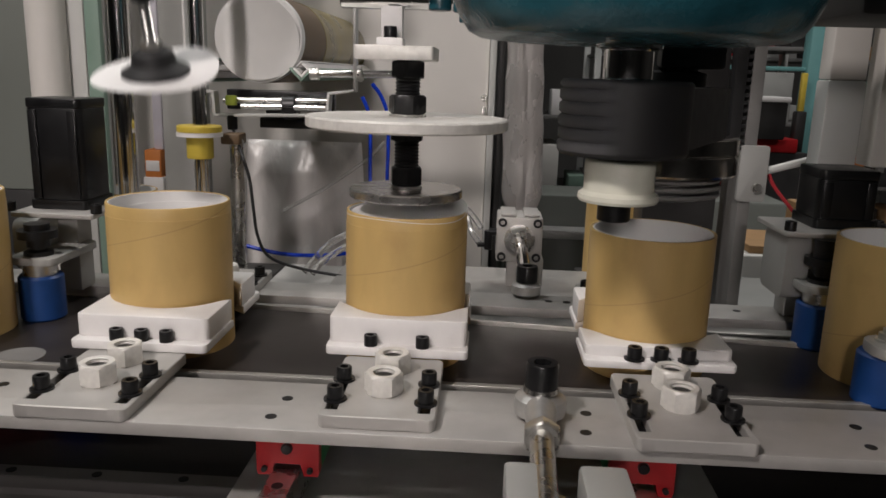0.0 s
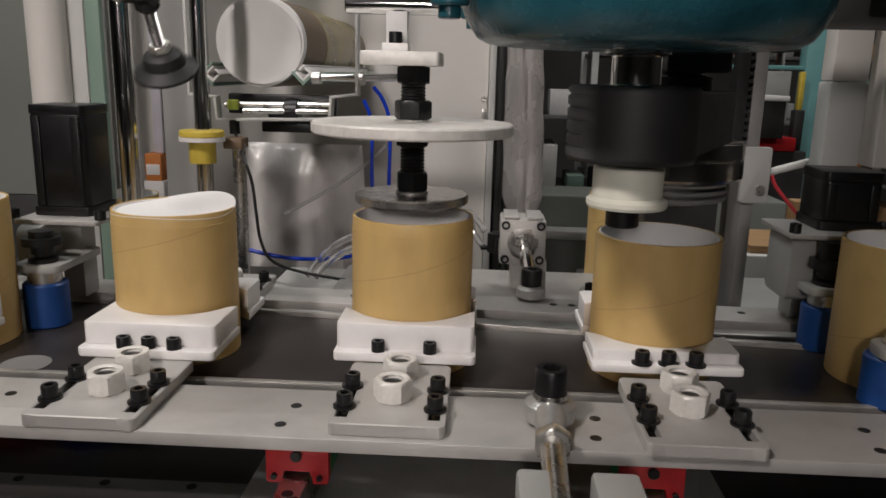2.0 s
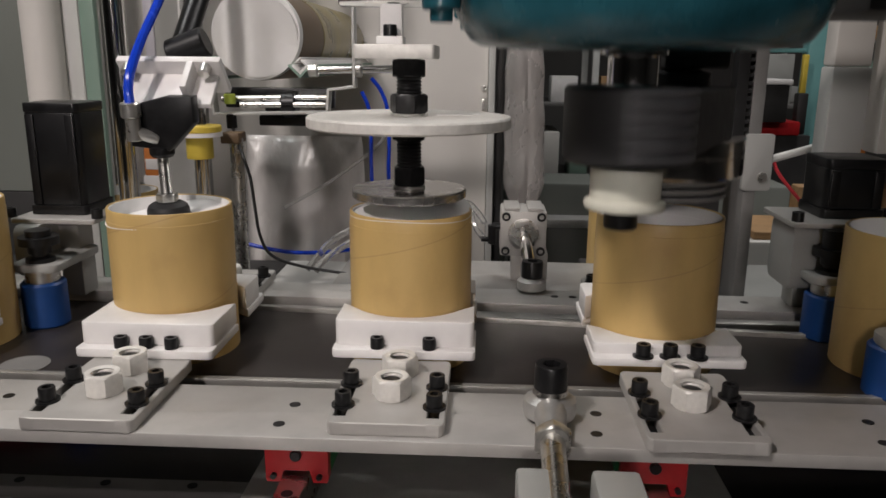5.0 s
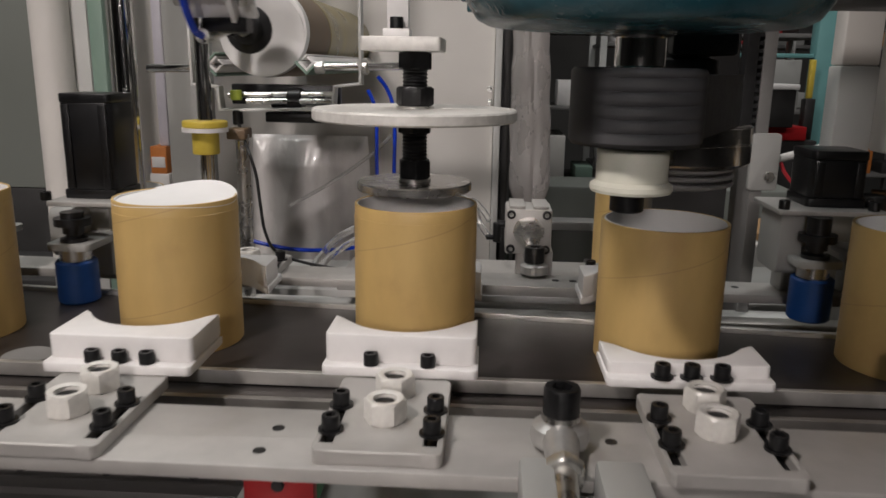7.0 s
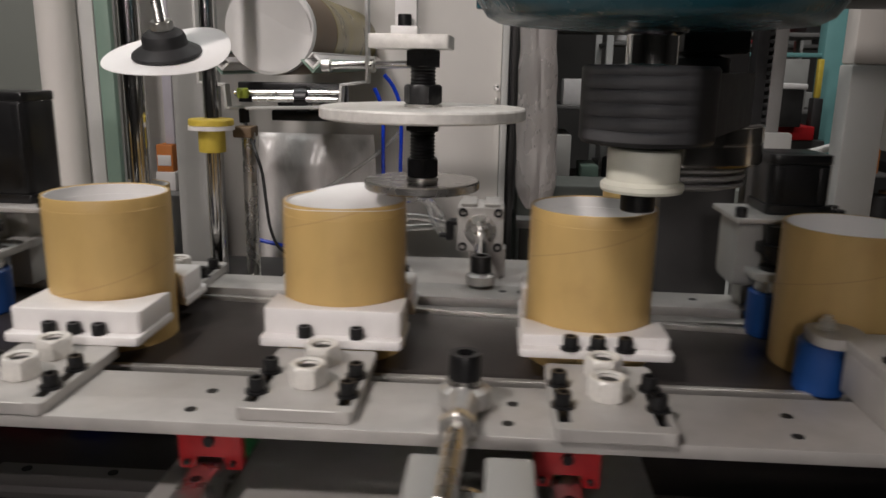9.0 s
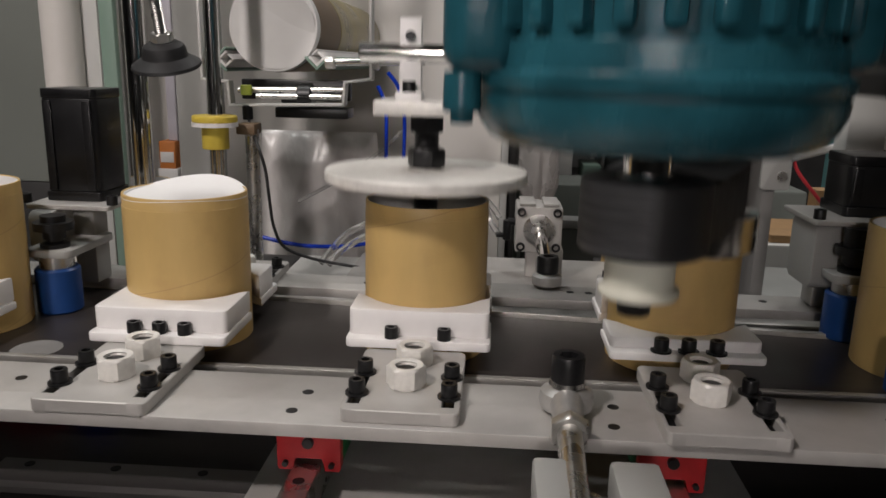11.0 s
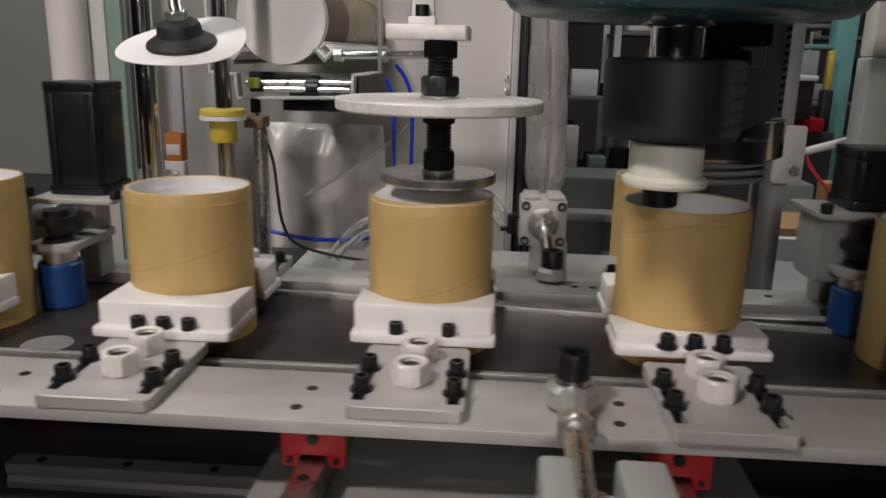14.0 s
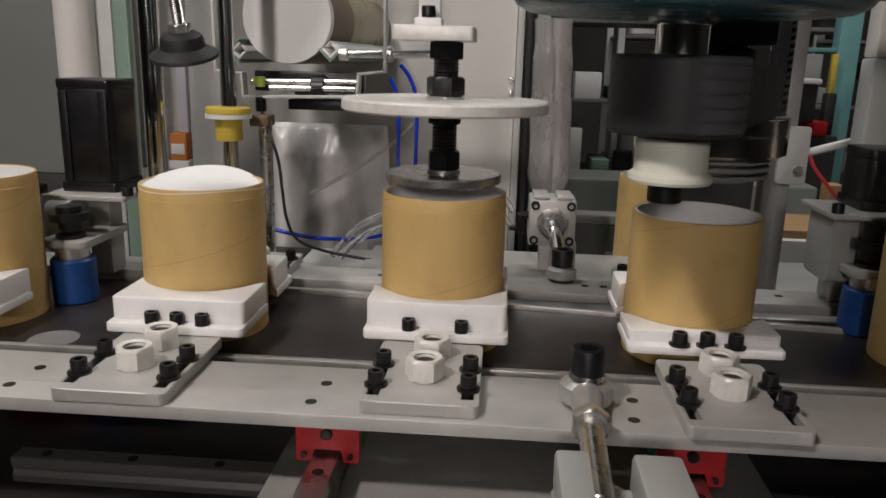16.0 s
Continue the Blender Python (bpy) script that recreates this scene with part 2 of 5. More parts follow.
def hose(bm, pts, r, seg=8, steps=6):
    """A bent round hose through the given places."""
    pts = [Vector(p) for p in pts]
    line = []
    for i in range(len(pts) - 1):
        a, b, c, d = pts[max(i - 1, 0)], pts[i], pts[i + 1], pts[min(i + 2, len(pts) - 1)]
        for k in range(steps):
            t = k / steps
            line.append(0.5 * (2 * b + (c - a) * t + (2 * a - 5 * b + 4 * c - d) * t * t + (3 * b - a - 3 * c + d) * t ** 3))
    line.append(pts[-1])
    rings = []
    for i, p in enumerate(line):
        way = (line[min(i + 1, len(line) - 1)] - line[max(i - 1, 0)]).normalized()
        side = way.cross(Vector((0.3, 0.2, 1))).normalized()
        up = side.cross(way)
        rings.append([bm.verts.new(p + r * (math.cos(2 * math.pi * k / seg) * side + math.sin(2 * math.pi * k / seg) * up)) for k in range(seg)])
    for a, b in zip(rings, rings[1:]):
        for k in range(seg):
            bm.faces.new((a[k], a[(k + 1) % seg], b[(k + 1) % seg], b[k]))
    bm.faces.new(rings[0][::-1]), bm.faces.new(rings[-1])
    return bm


def finish(name, bm, mat, crease=32):
    bmesh.ops.recalc_face_normals(bm, faces=bm.faces)
    for f in bm.faces:
        f.smooth = True
    for e in bm.edges:
        e.smooth = e.is_manifold and e.calc_face_angle(0) < radians(crease)
    me = bpy.data.meshes.new(name)
    bm.to_mesh(me)
    bm.free()
    me.materials.append(mat)
    return me


def part(name, bm, mat, parent, label="", m=None):
    ob = new(name, bm if isinstance(bm, bpy.types.Mesh) else finish(name, bm, mat))
    ob.parent = parent
    if m:
        ob.matrix_basis = m
    return tagged(ob, label)


def thing(name, label, category, group="", m=None, kind=""):
    ob = new(name)
    ob.empty_display_size = 0.02
    if m:
        ob.matrix_basis = m
    return tagged(ob, label, category, group, kind)


def solid(name, bm, mat, label, category, group="", kind="", m=None):
    ob = new(name, finish(name, bm, mat))
    if m:
        ob.matrix_basis = m
    return tagged(ob, label, category, group, kind)


N = bmesh.new


def socket_screw(r, h, washer=0.0):
    """Cap screw head on z = 0, with a hexagonal socket, and a washer under it if wanted."""
    bm = N()
    w = 0.0016 if washer else 0
    prof = [(0, 0), (washer, 0), (washer, w), (r, w)] if washer else [(0, 0), (r, 0)]
    prof += [(r, w + h * 0.9), (r * 0.93, w + h)]
    lathe(bm, prof, 24)
    top = sorted((v for v in bm.verts if abs(v.co.z - w - h) < 1e-7), key=lambda v: math.atan2(v.co.y, v.co.x))
    a0 = math.atan2(top[0].co.y, top[0].co.x)
    lip = [bm.verts.new((r * 0.58 * math.cos(a0 + k * math.pi / 3), r * 0.58 * math.sin(a0 + k * math.pi / 3), w + h)) for k in range(6)]
    deep = [bm.verts.new((v.co.x, v.co.y, w + h * 0.4)) for v in lip]
    for i in range(24):
        a, b = (i // 4) % 6, ((i + 1) // 4) % 6
        bm.faces.new([top[i], top[(i + 1) % 24], lip[b], lip[a]] if a != b else [top[i], top[(i + 1) % 24], lip[a]])
    for k in range(6):
        bm.faces.new((lip[k], lip[(k + 1) % 6], deep[(k + 1) % 6], deep[k]))
    bm.faces.new(deep)
    return finish("socket_screw", bm, BLACK)


def hex_nut(across, h, hole, mat, name="hex_nut"):
    """Hexagon with chamfered corners and a threaded hole."""
    bm = N()
    seg, rc, rf = 24, across / 2 / math.cos(math.pi / 6), across / 2

    def flat(i):
        a = (2 * math.pi * i / seg + math.pi / 6) % (math.pi / 3) - math.pi / 6
        return rf / math.cos(a)

    def ring(rad, z):
        return [bm.verts.new((rad(i) * math.cos(2 * math.pi * i / seg), rad(i) * math.sin(2 * math.pi * i / seg), z)) for i in range(seg)]

    c = h * 0.10
    rings = [ring(lambda i: hole, c * 2), ring(lambda i: hole * 1.06, 0), ring(lambda i: min(flat(i), rf * 1.0), 0), ring(lambda i: flat(i), c), ring(lambda i: flat(i), h - c), ring(lambda i: rf * 0.98, h), ring(lambda i: hole * 1.08, h)]
    for k in range(9):
        rings.append(ring(lambda i, k=k: hole * (1.0 if k % 2 else 0.93), h - 0.0008 - (h - c * 2 - 0.001) * k / 9))
    for a, b in zip(rings, rings[1:]):
        for i in range(seg):
            bm.faces.new((a[i], a[(i + 1) % seg], b[(i + 1) % seg], b[i]))
    return finish(name, bm, mat)


SCREW_M6 = socket_screw(0.0057, 0.0095)
SCREW_M6W = socket_screw(0.0060, 0.0095, 0.0085)
SCREW_BIG = socket_screw(0.0120, 0.0185)
NUT_M16 = hex_nut(0.0255, 0.0165, 0.0088, NUT)


def slotted_plate(bm, w, l, z0, z1, slots, r=0.006):
    """A plate from y = 0 to y = l with long slots cut right through it: (x, y0, y1, half width)."""
    xs = sorted({-w / 2, w / 2} | {s[0] - s[3] for s in slots} | {s[0] + s[3] for s in slots})
    ys = sorted({0, l} | {s[1] for s in slots} | {s[2] for s in slots})
    for a, b in zip(xs, xs[1:]):
        for c, d in zip(ys, ys[1:]):
            mx, my = (a + b) / 2, (c + d) / 2
            if any(abs(mx - s[0]) < s[3] and s[1] < my < s[2] for s in slots):
                continue
            vs = [bm.verts.new((x, y, z)) for z in (z0, z1) for x, y in ((a, c), (b, c), (b, d), (a, d))]
            for q in ((3, 2, 1, 0), (4, 5, 6, 7), (0, 1, 5, 4), (1, 2, 6, 5), (2, 3, 7, 6), (3, 0, 4, 7)):
                bm.faces.new([vs[i] for i in q])
    bmesh.ops.remove_doubles(bm, verts=bm.verts, dist=1e-6)
    twins = {}
    for f in bm.faces:
        twins.setdefault(tuple(round(c, 6) for c in f.calc_center_median()), []).append(f)
    bmesh.ops.delete(bm, geom=[f for fs in twins.values() if len(fs) > 1 for f in fs], context="FACES")
    corner = [e for e in bm.edges if e.is_manifold and abs(e.verts[0].co.z - e.verts[1].co.z) > 1e-6 and abs(abs(e.verts[0].co.x) - w / 2) < 1e-6 and min(abs(e.verts[0].co.y), abs(e.verts[0].co.y - l)) < 1e-6]
    bmesh.ops.bevel(bm, geom=corner, offset=r, segments=4, affect="EDGES", profile=0.5)
    rim = [e for e in bm.edges if e.is_manifold and e.calc_face_angle(0) > 1.0]
    bmesh.ops.bevel(bm, geom=rim, offset=0.0007, segments=1, affect="EDGES")
    return bm


# ---------------------------------------------------------------- sizes of the line
PITCH, TUBE_R, TUBE_H = 0.2207, 0.055, 0.1368
YAW = 0.3          # the beams stand a hair askew to the row of tubes


# ---------------------------------------------------------------- structure
def table():
    bm = N()
    prism(bm, [(-1.6, -0.0845), (1.6, -0.0680), (1.6, -0.0340), (-1.6, 0.223)], -0.012, 0.0, 0.001)
    top = solid("table", bm, TABLE, "dark oily steel sliding table under the tubes", "machine table", kind="structure")
    a = Matrix.Translation((0, -0.0765, 0)) @ Matrix.Rotation(radians(0.3), 4, "Z")
    bm = N()
    box(bm, -1.6, 1.6, -0.0065, 0.0, -0.0085, 0.0035, 0.0006, a)
    part("edge_strip", bm, EDGE, top, "worn bright steel guide strip")
    bm = N()
    box(bm, -1.6, 1.6, -0.030, -0.0065, -0.020, -0.0095, 0.0006, a)
    part("channel", bm, TABLE, top, "dark greasy channel")
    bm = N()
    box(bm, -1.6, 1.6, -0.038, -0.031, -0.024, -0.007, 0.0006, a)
    # lower strip, in a darker steel than the upper one
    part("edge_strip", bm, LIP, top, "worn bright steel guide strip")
    b = Matrix.Translation((0, 0.0950, 0)) @ Matrix.Rotation(radians(-4.6), 4, "Z")
    bm = N()
    box(bm, -1.6, 1.6, 0.0, 0.007, -0.0085, 0.0045, 0.0006, b)
    part("edge_strip", bm, EDGE, top, "worn bright steel guide strip")
    bm = N()
    box(bm, -1.6, 1.6, 0.008, 0.032, -0.016, -0.006, 0.0006, b)
    part("channel", bm, TABLE, top, "dark greasy channel")
    return top


def base_and_shop():
    bm = N()
    box(bm, -1.7, 1.7, -0.62, 0.62, -0.15, -0.107)
    solid("machine_bed", bm, PIT, "black oily machine bed below the slides", "machine bed", kind="structure")
    bm = N()
    box(bm, -6, 6, -6, 6, -1.06, -1.01)
    solid("floor", bm, FLOOR, "dull green painted workshop floor", "floor", kind="structure")
    for nm, b in (("wall_north", (-6, 6, 5.6, 5.75)), ("wall_south", (-6, 6, -5.75, -5.6)), ("wall_west", (-6.1, -5.95, -5.6, 5.6)), ("wall_east", (5.95, 6.1, -5.6, 5.6))):
        bm = N()
        box(bm, *b, -0.9, 2.9)
        solid(nm, bm, WALL, "dim grey workshop wall", "wall", kind="structure")
    bm = N()
    box(bm, -6.1, 6.1, -5.75, 5.75, 2.9, 3.0)
    solid("ceiling", bm, WALL, "dim grey workshop ceiling", "ceiling", kind="structure")
    bm = N()
    for x in (-1.5, 1.4):
        for y in (-0.5, 0.5):
            box(bm, x - 0.05, x + 0.05, y - 0.05, y + 0.05, -0.9, -0.15, 0.004)
    solid("bed_legs", bm, SAGE, "sage green steel legs of the machine bed", "machine legs", kind="structure")


table()
base_and_shop()


# ---------------------------------------------------------------- the transfer beams
def pad_mesh(name="gripper_pad", depth=0.0575, w=0.121, step=0.0080, top_z=0.0305):
    """Two-step nylon block whose back is hollowed to the tube's curve; front edge on y = 0, bottom on z = 0."""
    bm = N()
    cy, r = depth + 0.0185, 0.0565

    def outline(y0, inset, top):
        hx = w / 2 - inset
        arc = []
        for i in range(15):
            t = radians(-90 + 62 * (i / 7 - 1))
            arc.append((r * math.cos(t), cy + r * math.sin(t)))
        arc.reverse()
        pts = rounded(-hx, hx, y0, depth, 0.005)
        front = [p for p in pts if p[1] < depth - 0.006]
        left = [p for p in front if p[0] < 0]
        right = [p for p in front if p[0] > 0]
        return left + right + [(hx, depth)] + arc + [(-hx, depth)]

    lo = outline(0.0, 0.0, False)
    hi = outline(0.0105, 0.0015, True)
    prism(bm, lo, 0.0, step, 0.0015)
    prism(bm, hi, step - 0.0005, top_z, 0.0015)
    return finish(name, bm, NYLON)


PAD = pad_mesh()
PAD_LONG = pad_mesh("gripper_pad", 0.0725, 0.117, 0.0080, 0.0275)
PAD_THIN = pad_mesh("gripper_pad", 0.0580, 0.126, 0.0070, 0.0165)
BRACKET_W = 0.083


def bracket_mesh():
    bm = N()
    slotted_plate(bm, BRACKET_W, 0.116, 0.0, 0.0095, [(-0.0335, 0.011, 0.074, 0.0043), (0.0330, 0.011, 0.074, 0.0043)])
    return finish("bracket_plate", bm, PLATE)


BRACKET = bracket_mesh()


def gripper(beam, x, y, pad_x, pad_y, screws, flip=False, nut_x=0.0, pad=None, step=0.0080, back=0.0, head=None):
    """One gripper on a beam: a slotted plate with two nuts and four screws, and the pad on its end."""
    side = -1 if flip else 1
    m = Matrix.Translation((x, side * y, 0.0125)) @ Matrix.Rotation(radians(YAW + (180 if flip else 0)), 4, "Z")
    plate = part("bracket_plate", BRACKET, PLATE, beam, m=m)
    for u, v in ((-0.0335, 0.0275), (-0.0335, 0.065), (0.0330, 0.0275), (0.0330, 0.062)):
        part("socket_screw", SCREW_M6W, BLACK, plate, "black socket screw", pose(u, v + back, 0.0095, 0, 0, random.uniform(0, 60)))
    part("hex_nut", NUT_M16, NUT, plate, m=pose(0.000 + nut_x, 0.0455 + back, 0.0095, 0, 0, 31))
    part("hex_nut", NUT_M16, NUT, plate, m=pose(0.002 + nut_x, 0.0865 + back * 0.8, 0.0095, 0, 0, 24))
    for u, v in ((nut_x, 0.0455 + back), (0.002 + nut_x, 0.0865 + back * 0.8)):
        bm = N()
        rod(bm, (u, v, 0.0100), (u, v, 0.0225), 0.0079, 16)
        part("stud", bm, BLACK, plate, "dark threaded stud")
    # black bars added in the slots in place of their deep shade
    for u in (-0.0335, 0.0330):
        bm = N()
        box(bm, u - 0.0040, u + 0.0040, 0.012 + back, 0.073, 0.0002, 0.0030, 0.0005)
        part("slot_shade_bar", bm, BLACK, plate, "black bar standing in for the deep shade in the slot")
    p = part("gripper_pad", pad or PAD, NYLON, beam, "white nylon gripper pad", Matrix.Translation((pad_x, side * pad_y, 0.0222)) @ Matrix.Rotation(radians(YAW + (180 if flip else 0)), 4, "Z"))
    for u in screws:
        part("socket_screw", head or SCREW_M6, BLACK, p, "black socket screw", pose(u, 0.0064, step, 0, 0, random.uniform(0, 60)))


HOLE = finish("bolt_hole", lathe(N(), [(0, -0.0006), (0.0043, -0.0006), (0.0043, 0.0003), (0, 0.0003)], 16), BLACK)


def roller_bracket(beam, x):
    """Raised plate on two side walls with a blue roller under each of its rounded back ears."""
    m = Matrix.Translation((x, -0.1265, 0)) @ Matrix.Rotation(radians(YAW), 4, "Z")
    bm = N()
    slotted_plate(bm, 0.091, 0.136, 0.0445, 0.0535, [(-0.031, 0.020, 0.088, 0.0042), (0.030, 0.020, 0.088, 0.0042)], 0.002)
    bmesh.ops.translate(bm, verts=bm.verts, vec=(0.0135, -0.084, 0))
    for u in (-0.0275, 0.0545):
        box(bm, u - 0.0045, u + 0.0045, -0.084, 0.035, 0.0125, 0.0446, 0.001)
    box(bm, -0.023, 0.050, -0.084, -0.077, 0.0125, 0.0205, 0.001)
    prism(bm, rounded(-0.0520, -0.010, 0.034, 0.078, 0.0155, 6), 0.0446, 0.0534, 0.001)
    prism(bm, rounded(0.030, 0.062, 0.034, 0.078, 0.0155, 6), 0.0446, 0.0534, 0.001)
    b = part("roller_bracket", bm, PLATE, beam, "raised aluminium roller bracket", m)
    for u, v in ((-0.0175, -0.010), (-0.0175, -0.034), (0.0435, -0.008), (0.0435, -0.030)):
        part("socket_screw", SCREW_M6W, BLACK, b, "black socket screw", pose(u, v, 0.0535))
    for u in (-0.036, 0.046):
        bm = N()
        lathe(bm, [(0, 0), (0.0185, 0), (0.0205, 0.002), (0.0205, 0.042), (0.0185, 0.044), (0.006, 0.044), (0, 0.044)], 32, pose(u, 0.062, 0.0))
        part("roller", bm, BLUE, b, "blue rubber roller")
        bm = N()
        lathe(bm, [(0, 0), (0.0085, 0), (0.0085, 0.0016), (0.0062, 0.0016), (0.0062, 0.007), (0.0035, 0.007), (0.0035, 0.011), (0, 0.011)], 12, pose(u, 0.062, 0.0535))
        part("bolt", bm, ZINC, b, "zinc-plated bolt")


def rod_end(beam, x, y, flip=False):
    s = -1 if flip else 1
    m = Matrix.Translation((x, s * y, 0.0125)) @ Matrix.Rotation(radians(180 if flip else -2.5), 4, "Z")
    bm = N()
    lathe(bm, [(0.011, 0.0), (0.013, 0.001), (0.0185, 0.004), (0.0195, 0.010), (0.0185, 0.016), (0.013, 0.019), (0.011, 0.020), (0.011, 0.0)], 28)
    lathe(bm, [(0.006, -0.001), (0.0105, 0.002), (0.012, 0.010), (0.0105, 0.018), (0.006, 0.021), (0.006, -0.001)], 24)
    rod(bm, (0, -0.012, 0.010), (0, -0.050, 0.010), 0.012, 20, 0.009)
    body = part("rod_end", bm, JOINT, beam, "grey steel ball-joint rod end", m)
    part("socket_screw", SCREW_BIG, BLACK, body, "large black socket screw", pose(0, 0, 0.0245))
    bm = N()
    lathe(bm, [(0.0, 0), (0.013, 0), (0.0125, 0.0035), (0.0, 0.0035)], 24, pose(0, 0, 0.021))
    part("washer", bm, STEEL, body, "bright steel washer")
    part("hex_nut", hex_nut(0.0235, 0.011, 0.0065, ZINC), ZINC, body, "zinc-plated lock nut", Matrix.Translation((0, -0.047, 0.010)) @ Matrix.Rotation(radians(90), 4, "X"))
    bm = N()
    rod(bm, (0, -0.045, 0.010), (0, -0.150, 0.010), 0.0082, 20)
    part("piston_rod", bm, STEEL, body, "bright steel piston rod")


def carriage(beam, x, y):
    bm = N()
    box(bm, x - 0.0225, x + 0.0225, y, y + 0.044, -0.037, 0.0022, 0.002)
    c = part("carriage_body", bm, GREEN, beam, "green linear carriage")
    bm = N()
    prism(bm, [(-0.0225, -0.037), (-0.0115, -0.037), (-0.0105, -0.026), (0.0105, -0.026), (0.0115, -0.037), (0.0225, -0.037), (0.0235, -0.034), (0.0235, -0.006), (0.021, -0.003), (-0.021, -0.003), (-0.0235, -0.006), (-0.0235, -0.034)], 0.0, 0.010, 0.001, Matrix.Translation((x, y, 0)) @ Matrix.Rotation(radians(90), 4, "X"))
    part("end_cap", bm, RED, c, "red plastic end cap")
    bm = N()
    for u, v, r in ((0, -0.014, 0.0042), (-0.017, -0.031, 0.0022), (0.017, -0.031, 0.0022)):
        rod(bm, (x + u, y - 0.0135, v), (x + u, y - 0.0095, v), r, 12)
    part("cap_screws", bm, BLACK, c, "small black screws")


def front_beam():
    beam = thing("transfer_beam", "aluminium transfer beam carrying white gripper pads and blue rollers", "transfer beam", "transfer beams")
    bm = N()
    m = Matrix.Translation((0.0, -0.1985, 0)) @ Matrix.Rotation(radians(YAW), 4, "Z")
    prism(bm, rounded(-0.80, 0.78, 0.0, 0.083, 0.003), 0.0025, 0.0125, 0.0007, m)
    plate = part("beam_plate", bm, PLATE, beam)
    for u in (-0.300, -0.0775, 0.148, 0.345):
        for v in (0.020, 0.052):
            part("bolt_hole", HOLE, BLACK, plate, "dark threaded hole", m @ pose(u + (0.004 if v > 0.03 else 0), v, 0.0125))
    gripper(beam, -0.2160, -0.2010, -0.2155, -0.0910, (-0.0205, 0.0010, 0.0225), pad=PAD_LONG)
    gripper(beam, 0.0, -0.1920, 0.0005, -0.0760, (-0.0225, 0.0215))
    gripper(beam, 0.2200, -0.2012, PITCH, -0.0765, (-0.0210, 0.0010, 0.0235), pad=PAD_THIN, step=0.0070, back=0.0085, head=SCREW_M6W)
    gripper(beam, -0.4390, -0.2000, -2 * PITCH, -0.0765, (-0.022, 0.020))
    roller_bracket(beam, 0.4398)
    roller_bracket(beam, -0.662)
    rod_end(beam, 0.1165, -0.1560)
    carriage(beam, -0.0675, -0.164)
    carriage(beam, 0.1911, -0.164)
    return beam


def front_slide():
    """The lower carriage that goes sideways only: its plate, cross rails and the cylinder that pushes the beam."""
    s = thing("cross_slide", "pale aluminium cross slide with steel rails and an air cylinder", "machine slide", "cross slides")
    bm = N()
    prism(bm, rounded(-0.116, 0.262, -0.50, -0.043, 0.004), -0.072, -0.060, 0.001)
    part("slide_plate", bm, PLATE, s)
    for x in (-0.0682, 0.1911):
        bm = N()
        box(bm, x - 0.0100, x + 0.0100, -0.52, -0.105, -0.0598, -0.0300, 0.002)
        r = part("guide_rail", bm, STEEL, s, "ground steel guide rail")
        for k in range(6):
            part("rail_hole", HOLE, BLACK, r, "dark counterbored hole", pose(x, -0.50 + 0.06 * k, -0.0300))
    bm = N()
    box(bm, 0.0870, 0.1630, -0.46, -0.258, -0.045, 0.008, 0.004)
    for a, b in ((0.0880, 0.1085), (0.1330, 0.1620)):
        box(bm, a, b, -0.46, -0.256, 0.006, 0.0300, 0.003)
    # mid grey instead of plate aluminium: the cylinder's shade is in its colour
    c = part("air_cylinder", bm, MID, s, "square aluminium air cylinder, its shade put into the grey")
    bm = N()
    lathe(bm, [(0, 0), (0.020, 0), (0.020, 0.004), (0.011, 0.005), (0.011, 0.010), (0, 0.010)], 28, Matrix.Translation((0.1205, -0.258, -0.016)) @ Matrix.Rotation(radians(90), 4, "X") @ pose(0, 0, -0.010))
    part("rod_gland", bm, STEEL, c, "steel rod gland")
    bm = N()
    box(bm, 0.090, 0.160, -0.46, -0.261, -0.0599, -0.0452, 0.002)
    part("cylinder_foot", bm, PLATE, s)
    return s


def long_rail():
    r = thing("long_guide_rail", "long bright steel guide rail on the dark machine bed", "guide rail", "long guide rails")
    bm = N()
    m = Matrix.Rotation(radians(0.33), 4, "Z")
    prism(bm, [(-0.0095, -0.107), (0.0095, -0.107), (0.0095, -0.1015), (0.0065, -0.097), (0.0095, -0.0915), (0.0095, -0.0855), (0.0085, -0.0845), (-0.0085, -0.0845), (-0.0095, -0.0855), (-0.0095, -0.0915), (-0.0065, -0.097), (-0.0095, -0.1015)], -0.352, 1.5, 0.0004, Matrix.Translation((0, -0.1057, 0)) @ m @ Matrix.Rotation(radians(90), 4, "Z") @ Matrix.Rotation(radians(90), 4, "X"))
    part("rail", bm, RAIL, r)
    for k in range(24):
        part("rail_hole", HOLE, BLACK, r, "dark counterbored hole", Matrix.Translation((0, -0.1057, 0)) @ m @ pose(-0.325 + 0.075 * k, 0, -0.0843))
    return r


